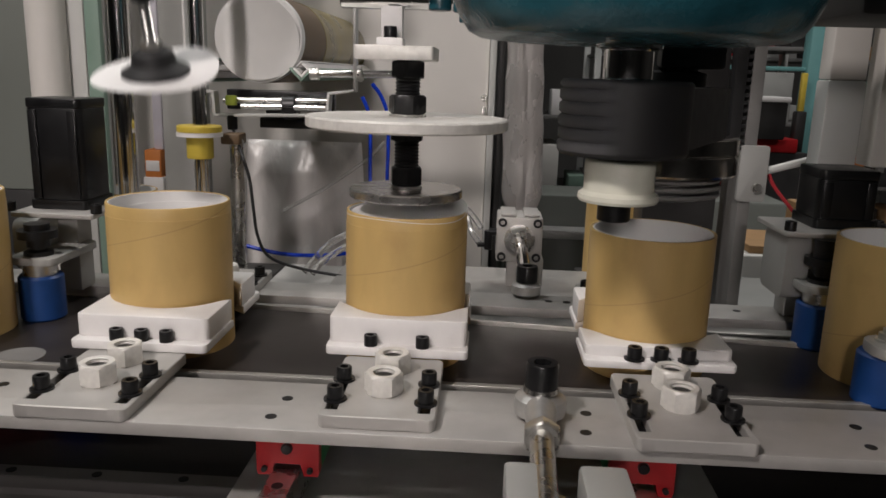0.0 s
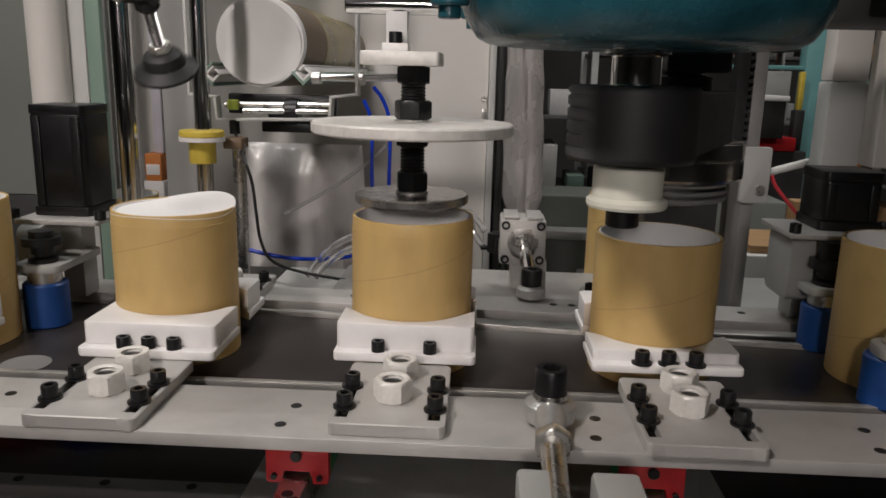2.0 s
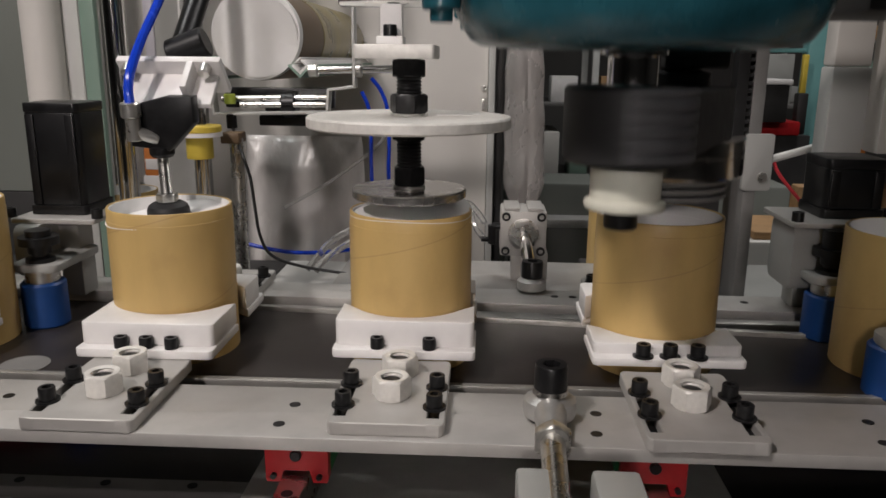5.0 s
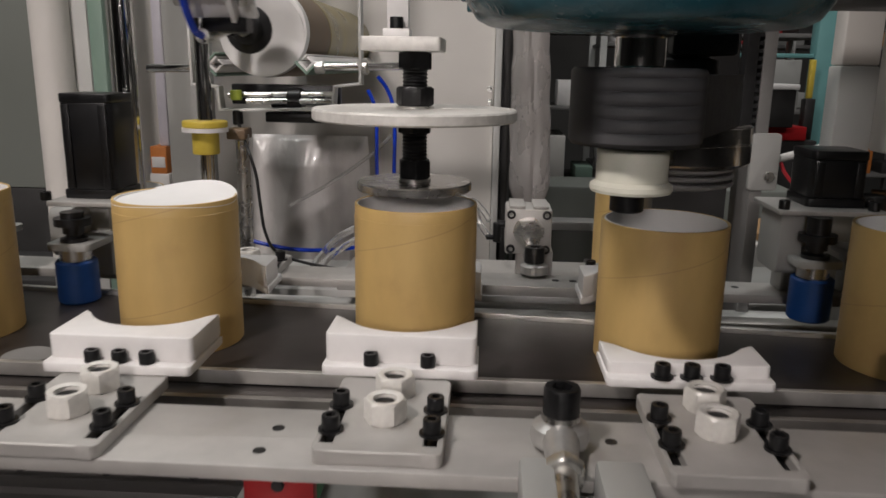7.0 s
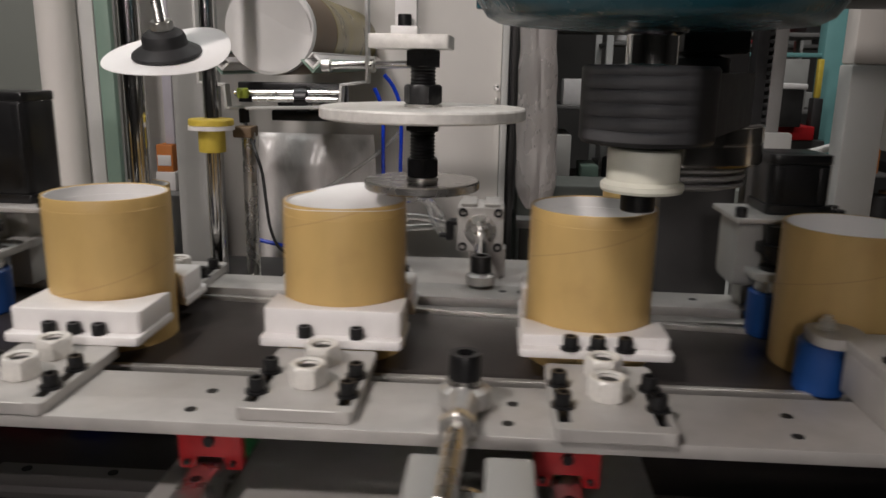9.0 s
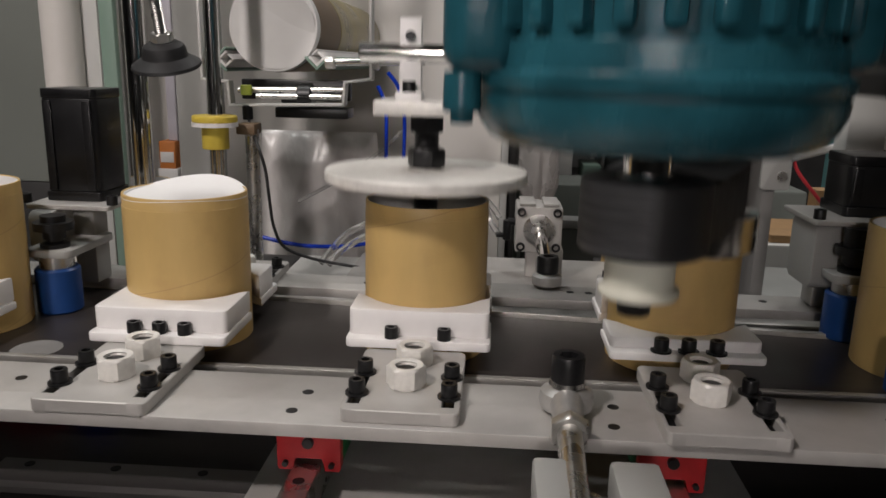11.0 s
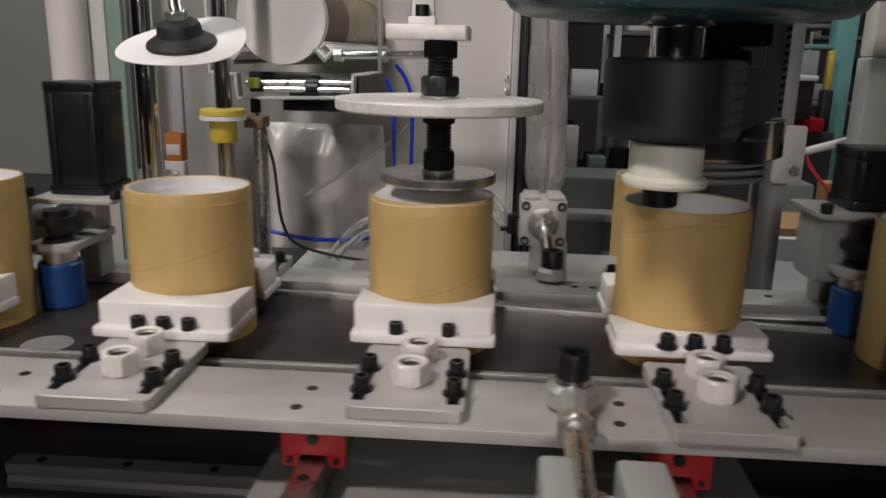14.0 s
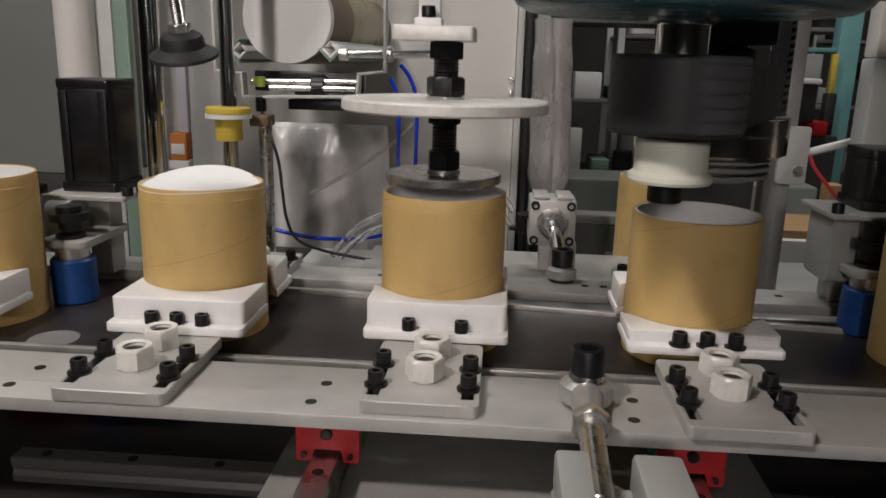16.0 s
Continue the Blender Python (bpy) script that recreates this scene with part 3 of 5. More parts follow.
def drive_unit(beam, x, y, rx, ry, zb, tall):
    """A black stepper motor on a plate over a coupling, turning a blue roller that touches the tube."""
    bm = N()
    prism(bm, rounded(min(x, rx) - 0.040, max(x, rx) + 0.045, y - 0.055, y + 0.033, 0.004), zb, zb + 0.005, 0.0008)
    part("motor_plate", bm, PLATE, beam, "pale aluminium motor plate")
    bm = N()
    prism(bm, rounded(-0.031, 0.031, -0.031, 0.031, 0.005), 0.0051, 0.015, 0.001)
    prism(bm, rounded(-0.0295, 0.0295, -0.0295, 0.0295, 0.0075), 0.015, 0.015 + tall, 0.001)
    prism(bm, rounded(-0.0298, 0.0298, -0.0298, 0.0298, 0.006), 0.015 + tall, 0.025 + tall, 0.0015)
    mo = part("stepper_motor", bm, ANODISED, beam, "black stepper motor", pose(x, y, zb))
    for u in (-0.021, 0.021):
        bm = N()
        box(bm, u - 0.0045, u + 0.0045, -0.0318, -0.0296, 0.016, 0.013 + tall, 0.0008)
        part("cover_strip", bm, BLACK, mo, "black cover strip")
    bm = N()
    lathe(bm, [(0, 0.075), (0.011, 0.075), (0.011, 0.084), (0.019, 0.084), (0.019, 0.092), (0.012, 0.092), (0.012, zb - 0.0002), (0, zb - 0.0002)], 24, pose(rx, ry, 0))
    lathe(bm, [(0, 0.062), (0.014, 0.062), (0.014, 0.070), (0.008, 0.072), (0.008, 0.076), (0, 0.076)], 24, pose(rx, ry, 0))
    part("coupling", bm, BLACK, beam, "black shaft coupling")
    bm = N()
    lathe(bm, [(0, 0.046), (0.0165, 0.046), (0.0165, 0.0622), (0.014, 0.0622), (0, 0.0622)], 28, pose(rx, ry, 0))
    part("bearing", bm, STEEL, beam, "steel bearing collar")
    bm = N()
    prism(bm, rounded(-0.024, 0.024, -0.018, 0.075, 0.008), 0.058, 0.066, 0.001, pose(rx, ry, 0))
    box(bm, rx - 0.012, rx + 0.012, ry + 0.055, ry + 0.085, 0.0125, zb - 0.0002, 0.002)
    part("bearing_block", bm, MID, beam, "grey bearing block")
    bm = N()
    prism(bm, rounded(0.012, 0.075, 0.044, zb - 0.0002, 0.010), -0.012, 0.012, 0.001, Matrix.Translation((rx - 0.022, ry, 0)) @ Matrix(((0, 0, 1, 0), (1, 0, 0, 0), (0, 1, 0, 0), (0, 0, 0, 1))))
    part("side_cheek", bm, MID, beam, "grey cheek plate")
    bm = N()
    lathe(bm, [(0, 0.0), (0.0195, 0.0), (0.0215, 0.002), (0.0215, 0.044), (0.0195, 0.046), (0, 0.046)], 32, pose(rx, ry, 0))
    part("roller", bm, BLUE, beam, "blue rubber roller")
    ox = 2 * math.copysign(2 * PITCH, rx) - rx
    bm = N()
    lathe(bm, [(0, 0.0), (0.0195, 0.0), (0.0215, 0.002), (0.0215, 0.044), (0.0195, 0.046), (0, 0.046)], 32, pose(ox, ry, 0))
    part("roller", bm, BLUE, beam, "blue rubber roller")
    bm = N()
    lathe(bm, [(0, 0.046), (0.0150, 0.046), (0.0150, 0.0600), (0.008, 0.0610), (0.008, 0.0800), (0, 0.0800)], 28, pose(ox, ry, 0))
    part("bearing", bm, STEEL, beam, "steel bearing collar")
    bm = N()
    prism(bm, rounded(-0.024, 0.024, -0.018, 0.075, 0.008), 0.0605, 0.068, 0.001, pose(ox, ry, 0))
    box(bm, ox - 0.012, ox + 0.012, ry + 0.055, ry + 0.075, 0.0125, 0.0606, 0.002)
    part("bearing_block", bm, MID, beam, "grey bearing block")
    for u, v in ((-0.046, -0.045), (0.050, -0.020), (0.046, -0.044)):
        part("socket_screw", SCREW_M6, BLACK, beam, "black socket screw", pose((x + rx) / 2 + u, y + v, zb + 0.005))


def rear_beam():
    beam = thing("transfer_beam", "aluminium rear transfer beam with pads, rollers and black motors", "transfer beam", "transfer beams")
    m = Matrix.Translation((0.02, 0.1166, 0)) @ Matrix.Rotation(radians(-1.1), 4, "Z")
    bm = N()
    prism(bm, rounded(-0.80, 0.78, 0.0, 0.054, 0.003), 0.0025, 0.0125, 0.0007, m)
    plate = part("beam_plate", bm, PLATE, beam)
    for u in (-0.31, -0.10, 0.125, 0.145, 0.33):
        part("bolt_hole", HOLE, BLACK, plate, "dark threaded hole", m @ pose(u, 0.030, 0.0125))
    for x, sc in ((-PITCH, (-0.022, 0.020)), (0.0, (-0.022, 0.0, 0.022)), (PITCH, (-0.022, 0.020))):
        gripper(beam, x, -0.192, x, -0.0765, sc, flip=True)
    drive_unit(beam, -0.3830, 0.129, -0.3790, 0.049, 0.0985, 0.0965)
    drive_unit(beam, 0.4330, 0.129, 0.4070, 0.072, 0.1100, 0.040)
    bm = N()
    lathe(bm, [(0.008, 0.0), (0.012, 0.001), (0.0165, 0.004), (0.0165, 0.013), (0.012, 0.016), (0.008, 0.017), (0.008, 0.0)], 24, pose(0.1210, 0.163, 0.0125))
    rod(bm, (0.1208, 0.174, 0.022), (0.120, 0.205, 0.030), 0.0125, 16, 0.011)
    r = part("rod_end", bm, JOINT, beam, "grey steel ball-joint rod end")
    bm = N()
    rod(bm, (0.1202, 0.195, 0.028), (0.1180, 0.295, 0.050), 0.0080, 16)
    part("piston_rod", bm, CHROME, r, "chromed piston rod")
    part("socket_screw", SCREW_BIG, BLACK, r, "large black socket screw", pose(0.1210, 0.163, 0.0295))
    return beam


def rear_slide():
    s = thing("cross_slide", "rear cross slide with a silver compact air cylinder", "machine slide", "cross slides")
    bm = N()
    prism(bm, rounded(-0.13, 0.30, 0.27, 0.41, 0.004), -0.030, -0.018, 0.001)
    part("slide_plate", bm, PLATE, s)
    bm = N()
    x, z, y = 0.1165, 0.0500, 0.290
    box(bm, x - 0.0295, x + 0.0295, y, y + 0.060, z - 0.0295, z + 0.0295, 0.003)
    box(bm, x - 0.014, x + 0.034, y + 0.020, y + 0.050, -0.018, z - 0.0290, 0.002)
    c = part("air_cylinder", bm, PLATE, s, "silver compact air cylinder")
    for u in (-0.015, 0.015):
        bm = N()
        box(bm, x + u - 0.010, x + u + 0.010, y + 0.002, y + 0.058, z + 0.0297, z + 0.0335, 0.001)
        part("body_rib", bm, PLATE, c)
    for k in (0, 1):
        bm = N()
        hose(bm, [(x - 0.050, y + 0.018, z - 0.012 + 0.022 * k), (x - 0.062, y + 0.030, z + 0.002 + 0.022 * k), (x - 0.080, y + 0.050, z + 0.030), (x - 0.14, y + 0.09, z + 0.028 - 0.02 * k), (x - 0.21, y + 0.13, z - 0.03)], 0.0040, 10)
        part("clear_hose", bm, GLASS, c, "clear plastic air hose")
    bm = N()
    lathe(bm, [(0.0, 0), (0.020, 0), (0.020, 0.003), (0.016, 0.0035), (0.016, 0.0015), (0.010, 0.0015), (0.010, 0.005), (0, 0.005)], 28, Matrix.Translation((x, y, z)) @ Matrix.Rotation(radians(90), 4, "X"))
    part("rod_gland", bm, STEEL, c, "steel rod gland")
    for u, v in ((-0.0225, 0.0225), (0.0225, 0.0225), (-0.0225, -0.0225), (0.0225, -0.0225)):
        part("socket_screw", SCREW_M6, BLACK, c, "black socket screw", Matrix.Translation((x + u, y + 0.006, z + v)) @ Matrix.Rotation(radians(90), 4, "X"))
    bm = N()
    rod(bm, (x - 0.026, y + 0.018, z + 0.006), (x - 0.040, y + 0.018, z + 0.006), 0.005, 12)
    rod(bm, (x - 0.040, y + 0.018, z + 0.008), (x - 0.040, y + 0.018, z - 0.018), 0.0055, 12)
    rod(bm, (x - 0.040, y + 0.018, z - 0.012), (x - 0.054, y + 0.018, z - 0.012), 0.0035, 12)
    part("flow_valve", bm, BLACK, c, "black flow valve with a bright screw")
    return s


FRONT, SLIDE, REAR, REAR_SLIDE = front_beam(), front_slide(), rear_beam(), rear_slide()
long_rail()


# ---------------------------------------------------------------- tubes and lids
CURL = 0.0105      # height of the rim that is rolled in under the motor head


def paper_tube():
    t = thing("paper_tube", "brown kraft paper tube with a white paper lining on the table", "paper tube", "paper tubes on the line")
    bm = N()
    r, h = TUBE_R, TUBE_H - CURL
    lathe(bm, [(r - 0.0018, 0.0), (r - 0.0004, 0.0), (r, 0.0006), (r, h - 0.0002), (r - 0.0002, h), (r - 0.0018, h), (r - 0.0018, 0.0)], 72)
    part("tube_wall", bm, KRAFT, t)
    bm = N()
    q = r - 0.0030
    lathe(bm, [(q, 0.0), (q, h), (q - 0.0010, h), (q - 0.0010, 0.0), (q, 0.0)], 72)
    part("lining", bm, PAPER, t, "white paper lining")
    bm = N()
    a, b = r - 0.0004, r - 0.0026
    lathe(bm, [(a, h - 0.004), (a, TUBE_H - 0.0012), (a - 0.0004, TUBE_H - 0.0002), (a - 0.0010, TUBE_H), (b + 0.0004, TUBE_H), (b, TUBE_H - 0.0008), (b, h - 0.004), (a, h - 0.004)], 72)
    rim = part("rim", bm, KRAFT, t, "brown rim, rolled in at the motor head")
    bm = N()
    b -= 0.0002
    lathe(bm, [(b, h - 0.004), (b + 0.0001, TUBE_H - 0.0009), (b - 0.0006, TUBE_H - 0.0009), (b - 0.0006, h - 0.004), (b, h - 0.004)], 72)
    part("rim_lining", bm, PAPER, rim, "white paper lining")
    return t


def lid_mesh():
    """A paper disc a little bowed, its far edge lifted."""
    bm = N()
    R, seg, rings = 0.0548, 64, 8
    grid = []
    for side in (0, 1):
        rows = []
        for k in range(rings + 1):
            rad = R * k / rings
            row = []
            for i in range(1 if k == 0 else seg):
                a = 2 * math.pi * i / seg
                x, y = rad * math.cos(a), rad * math.sin(a)
                s = (0.45 * x + 0.89 * y) / R
                z = 0.0105 * max(0, s) ** 2 + 0.0018 * min(0, s) ** 2 + 0.0008 * math.sin(3 * a) * (k / rings) ** 2
                row.append(bm.verts.new((x, y, z - 0.0006 * side)))
            rows.append(row)
        grid.append(rows)
        for p, q in zip(rows, rows[1:]):
            for i in range(seg):
                j = (i + 1) % seg
                f = [p[i % len(p)], q[i], q[j], p[j % len(p)]]
                f = [v for n, v in enumerate(f) if v not in f[:n]]
                bm.faces.new(f if side == 0 else f[::-1])
    for i in range(seg):
        j = (i + 1) % seg
        bm.faces.new((grid[0][-1][i], grid[1][-1][i], grid[1][-1][j], grid[0][-1][j]))
    return finish("paper_disc", bm, PAPER)


TUBE = paper_tube()
TUBES = [TUBE] + [copy_thing(TUBE, Matrix()) for k in range(9)]
RIMS = [next(c for c in tube.children if c.name.startswith("rim")) for tube in TUBES]
LID = lid_mesh()
LIDS = [tagged(new("paper_disc", LID), "round white paper lid disc, slightly bowed", "paper disc", "paper lids") for k in range(8)]


# ---------------------------------------------------------------- the three working heads
def lid_press():
    p = thing("lid_press", "pressing head with white and steel discs on black threaded rod", "press head")
    bm = N()
    lathe(bm, [(0, 0.1455), (0.049, 0.1455), (0.0508, 0.147), (0.0508, 0.1525), (0.0495, 0.1538), (0, 0.1538)], 64)
    part("press_disc", bm, DISC, p, "turned steel pressing disc")
    for z, r in ((0.1540, 0.0145), (0.2172, 0.0165)):
        bm = N()
        lathe(bm, [(0, z), (r, z), (r, z + 0.0020), (0, z + 0.0020)], 28)
        part("washer", bm, ZINC, p, "zinc-plated washer")
    bm = N()
    prof = [(0, 0.155)]
    for k in range(80):
        prof.append((0.0100 if k % 2 else 0.0112, 0.156 + 0.0015 * k))
    prof.append((0, 0.276))
    lathe(bm, prof, 20)
    part("threaded_rod", bm, BLACK, p, "black threaded rod")
    for z, a, h, turn in ((0.1563, 0.026, 0.0165, 10), (0.1960, 0.027, 0.0105, 0), (0.2193, 0.029, 0.0165, 22), (0.2500, 0.028, 0.0145, 5)):
        part("hex_nut", hex_nut(a, h, 0.0113, BLACK, "hex_nut"), BLACK, p, "black hexagon nut", pose(0, 0, z, 0, 0, turn))
    bm = N()
    lathe(bm, [(0, 0.2070), (0.0872, 0.2070), (0.0890, 0.2085), (0.0890, 0.2155), (0.0878, 0.2171), (0, 0.2171)], 80)
    d = part("stop_disc", bm, NUT, p, "matt white aluminium stop disc")
    bm = N()
    box(bm, 0.024, 0.066, -0.0022, 0.0022, 0.2165, 0.2176, 0.0004, pose(0, 0, 0, 0, 0, 20))
    part("slot", bm, NYLON, d, "bright slot", )
    bm = N()
    prism(bm, rounded(-0.043, 0.024, -0.030, 0.040, 0.003), 0.2650, 0.2765, 0.001)
    part("cross_plate", bm, NUT, p, "pale aluminium cross plate")
    bm = N()
    box(bm, -0.0265, -0.0040, -0.012, 0.012, 0.2766, 0.2835, 0.001)
    box(bm, -0.0245, -0.0060, 0.000, 0.012, 0.2835, 0.345, 0.001)
    part("angle_bracket", bm, NYLON, p, "white angle bracket")
    part("socket_screw", SCREW_M6, BLACK, p, "black socket screw", pose(-0.0155, -0.006, 0.2835))
    bm = N()
    rod(bm, (-0.0150, -0.003, 0.3300), (-0.0150, 0.0005, 0.3300), 0.0045, 16)
    part("clamp_screw", bm, BLACK, p, "black clamp screw")
    bm = N()
    rod(bm, (-0.060, 0.006, 0.316), (0.045, 0.006, 0.316), 0.0085, 20)
    part("guide_shaft", bm, CHROME, p, "chromed cross shaft")
    return p


def trimming_head():
    """Teal motor in front, belt to the spindle over the tube, and the cream nozzle under the pulley."""
    h = thing("trimming_head", "teal electric motor head with black belt and steel cap", "motor head")
    cx, cy = 0.1545, -0.165
    bm = N()
    # end bell
    lathe(bm, [(0, 0.2760), (0.080, 0.2765), (0.096, 0.2780), (0.1030, 0.2815), (0.1090, 0.2900), (0.1130, 0.2990), (0.1140, 0.3080), (0, 0.3080)], 64, pose(cx, cy, 0))
    bell = part("end_bell", bm, TEAL, h, "teal cast motor end bell")
    for du, dv in ((-0.119, -0.046), (0.110, 0.030), (0.105, 0.058), (-0.105, 0.058)):
        u, v = cx + du, cy + dv
        bm = N()
        lathe(bm, [(0, 0.2900), (0.0060, 0.2900), (0.0068, 0.291), (0.0068, 0.2965), (0.0105, 0.297), (0.0115, 0.2985), (0.0110, 0.320), (0, 0.322)], 16, pose(u, v, 0))
        part("mounting_lug", bm, TEAL, bell, "teal bolted lug")
    bm = N()
    lathe(bm, [(0, 0.3080), (0.1125, 0.3080), (0.1125, 0.3105), (0, 0.3105)], 64, pose(cx, cy, 0))
    part("seam", bm, TEAL_DARK, h, "dark joint between castings")
    bm = N()
    lathe(bm, [(0, 0.3105), (0.114, 0.3105), (0.116, 0.3140), (0.116, 0.3200), (0.1100, 0.3230), (0.1095, 0.3380), (0.104, 0.3400), (0.106, 0.3920), (0.116, 0.3950), (0.116, 0.4250), (0.06, 0.4300), (0, 0.4300)], 64, pose(cx, cy, 0))
    body = part("motor_body", bm, TEAL, h, "teal cast motor housing with cooling ribs")
    for k in range(26):
        a = -90 + (k - 12.5) * 13.0
        bm = N()
        box(bm, -0.0058, 0.0058, 0.098, 0.1135 + 0.0007 * (k % 3), 0.3440, 0.3955, 0.0035, pose(cx, cy, 0, 0, 0, a - 90))
        part("cooling_rib", bm, TEAL, body)
    bm = N()
    box(bm, cx - 0.131, cx - 0.086, cy - 0.062, cy + 0.05, 0.318, 0.430, 0.016, None, 4)
    part("terminal_box", bm, TEAL, h, "teal side casting with textured paint")
    bm = N()
    box(bm, cx + 0.096, cx + 0.128, cy - 0.030, cy + 0.06, 0.325, 0.430, 0.012, None, 4)
    part("side_casting", bm, TEAL, h, "teal side casting with textured paint")
    # shaft and pulleys
    bm = N()
    lathe(bm, [(0, 0.250), (0.021, 0.250), (0.021, 0.2535), (0.0165, 0.2545), (0.0165, 0.272), (0.022, 0.274), (0.022, 0.2765), (0, 0.2765)], 32, pose(0.1585, -0.150, 0))
    part("motor_shaft", bm, CHROME, h, "bright motor shaft")
    p = part("drive_pulley", N_pulley(), RUBBER, h, "black pulley, ribbed on part of its round", pose(0.1585, -0.150, 0))
    bm = N()
    seg = 40
    px, py, pr, qx, qy, qr = 0.1585, -0.150, 0.0418, PITCH, 0.0, 0.0500
    hull = []
    base = math.atan2(qy - py, qx - px)
    off = math.acos((pr - qr) / math.hypot(qx - px, qy - py))
    for i in range(seg + 1):
        a = base + off + (2 * math.pi - 2 * off) * i / seg
        hull.append((px + pr * math.cos(a), py + pr * math.sin(a)))
    for i in range(seg + 1):
        a = base - off + 2 * off * i / seg
        hull.append((qx + qr * math.cos(a), qy + qr * math.sin(a)))
    prism(bm, hull, 0.2080, 0.2490, 0.002)
    part("belt", bm, RUBBER, h, "wide black drive belt")
    bm = N()
    lathe(bm, [(0, 0.2005), (0.0235, 0.2005), (0.0240, 0.1985), (0.0240, 0.1790), (0.0275, 0.1765), (0.0278, 0.1735), (0.0268, 0.1715), (0, 0.1715)], 40, pose(0.1585, -0.150, 0))
    part("nozzle", bm, CREAM, h, "cream plastic collar with a flange")
    bm = N()
    lathe(bm, [(0, 0.1716), (0.0115, 0.1716), (0.0115, 0.1585), (0.0105, 0.1575), (0, 0.1575)], 24, pose(0.1565, -0.150, 0))
    part("shaft_tip", bm, BLACK, h, "black shaft tip")
    # spindle over the tube
    bm = N()
    lathe(bm, [(0.0565, 0.1760), (0.0600, 0.1760), (0.0620, 0.1780), (0.0620, 0.1930), (0.0612, 0.1935), (0.0612, 0.1945), (0.0620, 0.1950), (0.0620, 0.2070), (0.0605, 0.2078), (0, 0.2078), (0, 0.2000), (0.0565, 0.2000), (0.0565, 0.1760)], 64, pose(PITCH, 0, 0))
    part("spindle_cap", bm, CAP, h, "turned steel spindle cap")
    bm = N()
    lathe(bm, [(0, 0.200), (0.040, 0.200), (0.040, 0.1560), (0.036, 0.1540), (0, 0.1540)], 48, pose(PITCH, 0, 0))
    for k in range(3):
        z = 0.1575 + 0.0065 * k
        lathe(bm, [(0.039, z), (0.0495, z), (0.0505, z + 0.0018), (0.0495, z + 0.0036), (0.039, z + 0.0036)], 48, pose(PITCH, 0, 0))
    part("mandrel", bm, GREY, h, "dark ringed mandrel")
    bm = N()
    lathe(bm, [(0, 0.2490), (0.030, 0.2490), (0.030, 0.2600), (0.022, 0.2620), (0.022, 0.330), (0, 0.330)], 32, pose(PITCH, 0, 0))
    part("spindle", bm, DARK, h, "dark spindle housing")
    bm = N()
    box(bm, 0.205, 0.258, -0.030, 0.060, 0.2640, 0.2900, 0.003)
    part("spindle_plate", bm, DARK, h, "black spindle plate")
    bm = N()
    box(bm, 0.345, 0.520, -0.060, 0.075, 0.3060, 0.430, 0.006)
    box(bm, 0.250, 0.345, 0.020, 0.075, 0.3300, 0.430, 0.004)
    part("carrier_block", bm, CARRIER, h, "dark grey carrier block")
    bm = N()
    box(bm, 0.300, 0.470, -0.175, -0.062, 0.325, 0.430, 0.014, None, 4)
    part("gearbox", bm, TEAL, h, "teal gearbox side with textured paint")
    return h, p


def N_pulley():
    """Pulley drum: plain over most of its round, with raised grey ribs over one third."""
    bm = N()
    seg = 72
    zs = [0.2035, 0.2065] + [0.2065 + 0.0445 * (k + 1) / 26 for k in range(26)] + [0.2535]
    rings = []
    for k, z in enumerate(zs):
        ring = []
        for i in range(seg):
            a = 2 * math.pi * i / seg
            facing = 0.5 + 0.5 * math.cos(a + math.pi / 2)
            ribbed = min(1, max(0, (facing - 0.80) / 0.08))
            wave = -0.0020 if (k % 5 == 0) else 0.0
            r = 0.0440 + (wave * ribbed if 1 < k < len(zs) - 2 else 0)
            if k in (0, len(zs) - 1):
                r = 0.0420
            ring.append(bm.verts.new((r * math.cos(a), r * math.sin(a), z)))
        rings.append(ring)
    for p, q in zip(rings, rings[1:]):
        for i in range(seg):
            bm.faces.new((p[i], p[(i + 1) % seg], q[(i + 1) % seg], q[i]))
    bm.faces.new(rings[0][::-1]), bm.faces.new(rings[-1])
    me = finish("drive_pulley", bm, RUBBER, 60)
    me.materials.append(GROOVE)
    for f in me.polygons:
        c = f.center
        if c.y < -0.029 and 0.205 < c.z < 0.2525 and math.hypot(c.x, c.y) > 0.02:
            f.material_index = 1
    return me


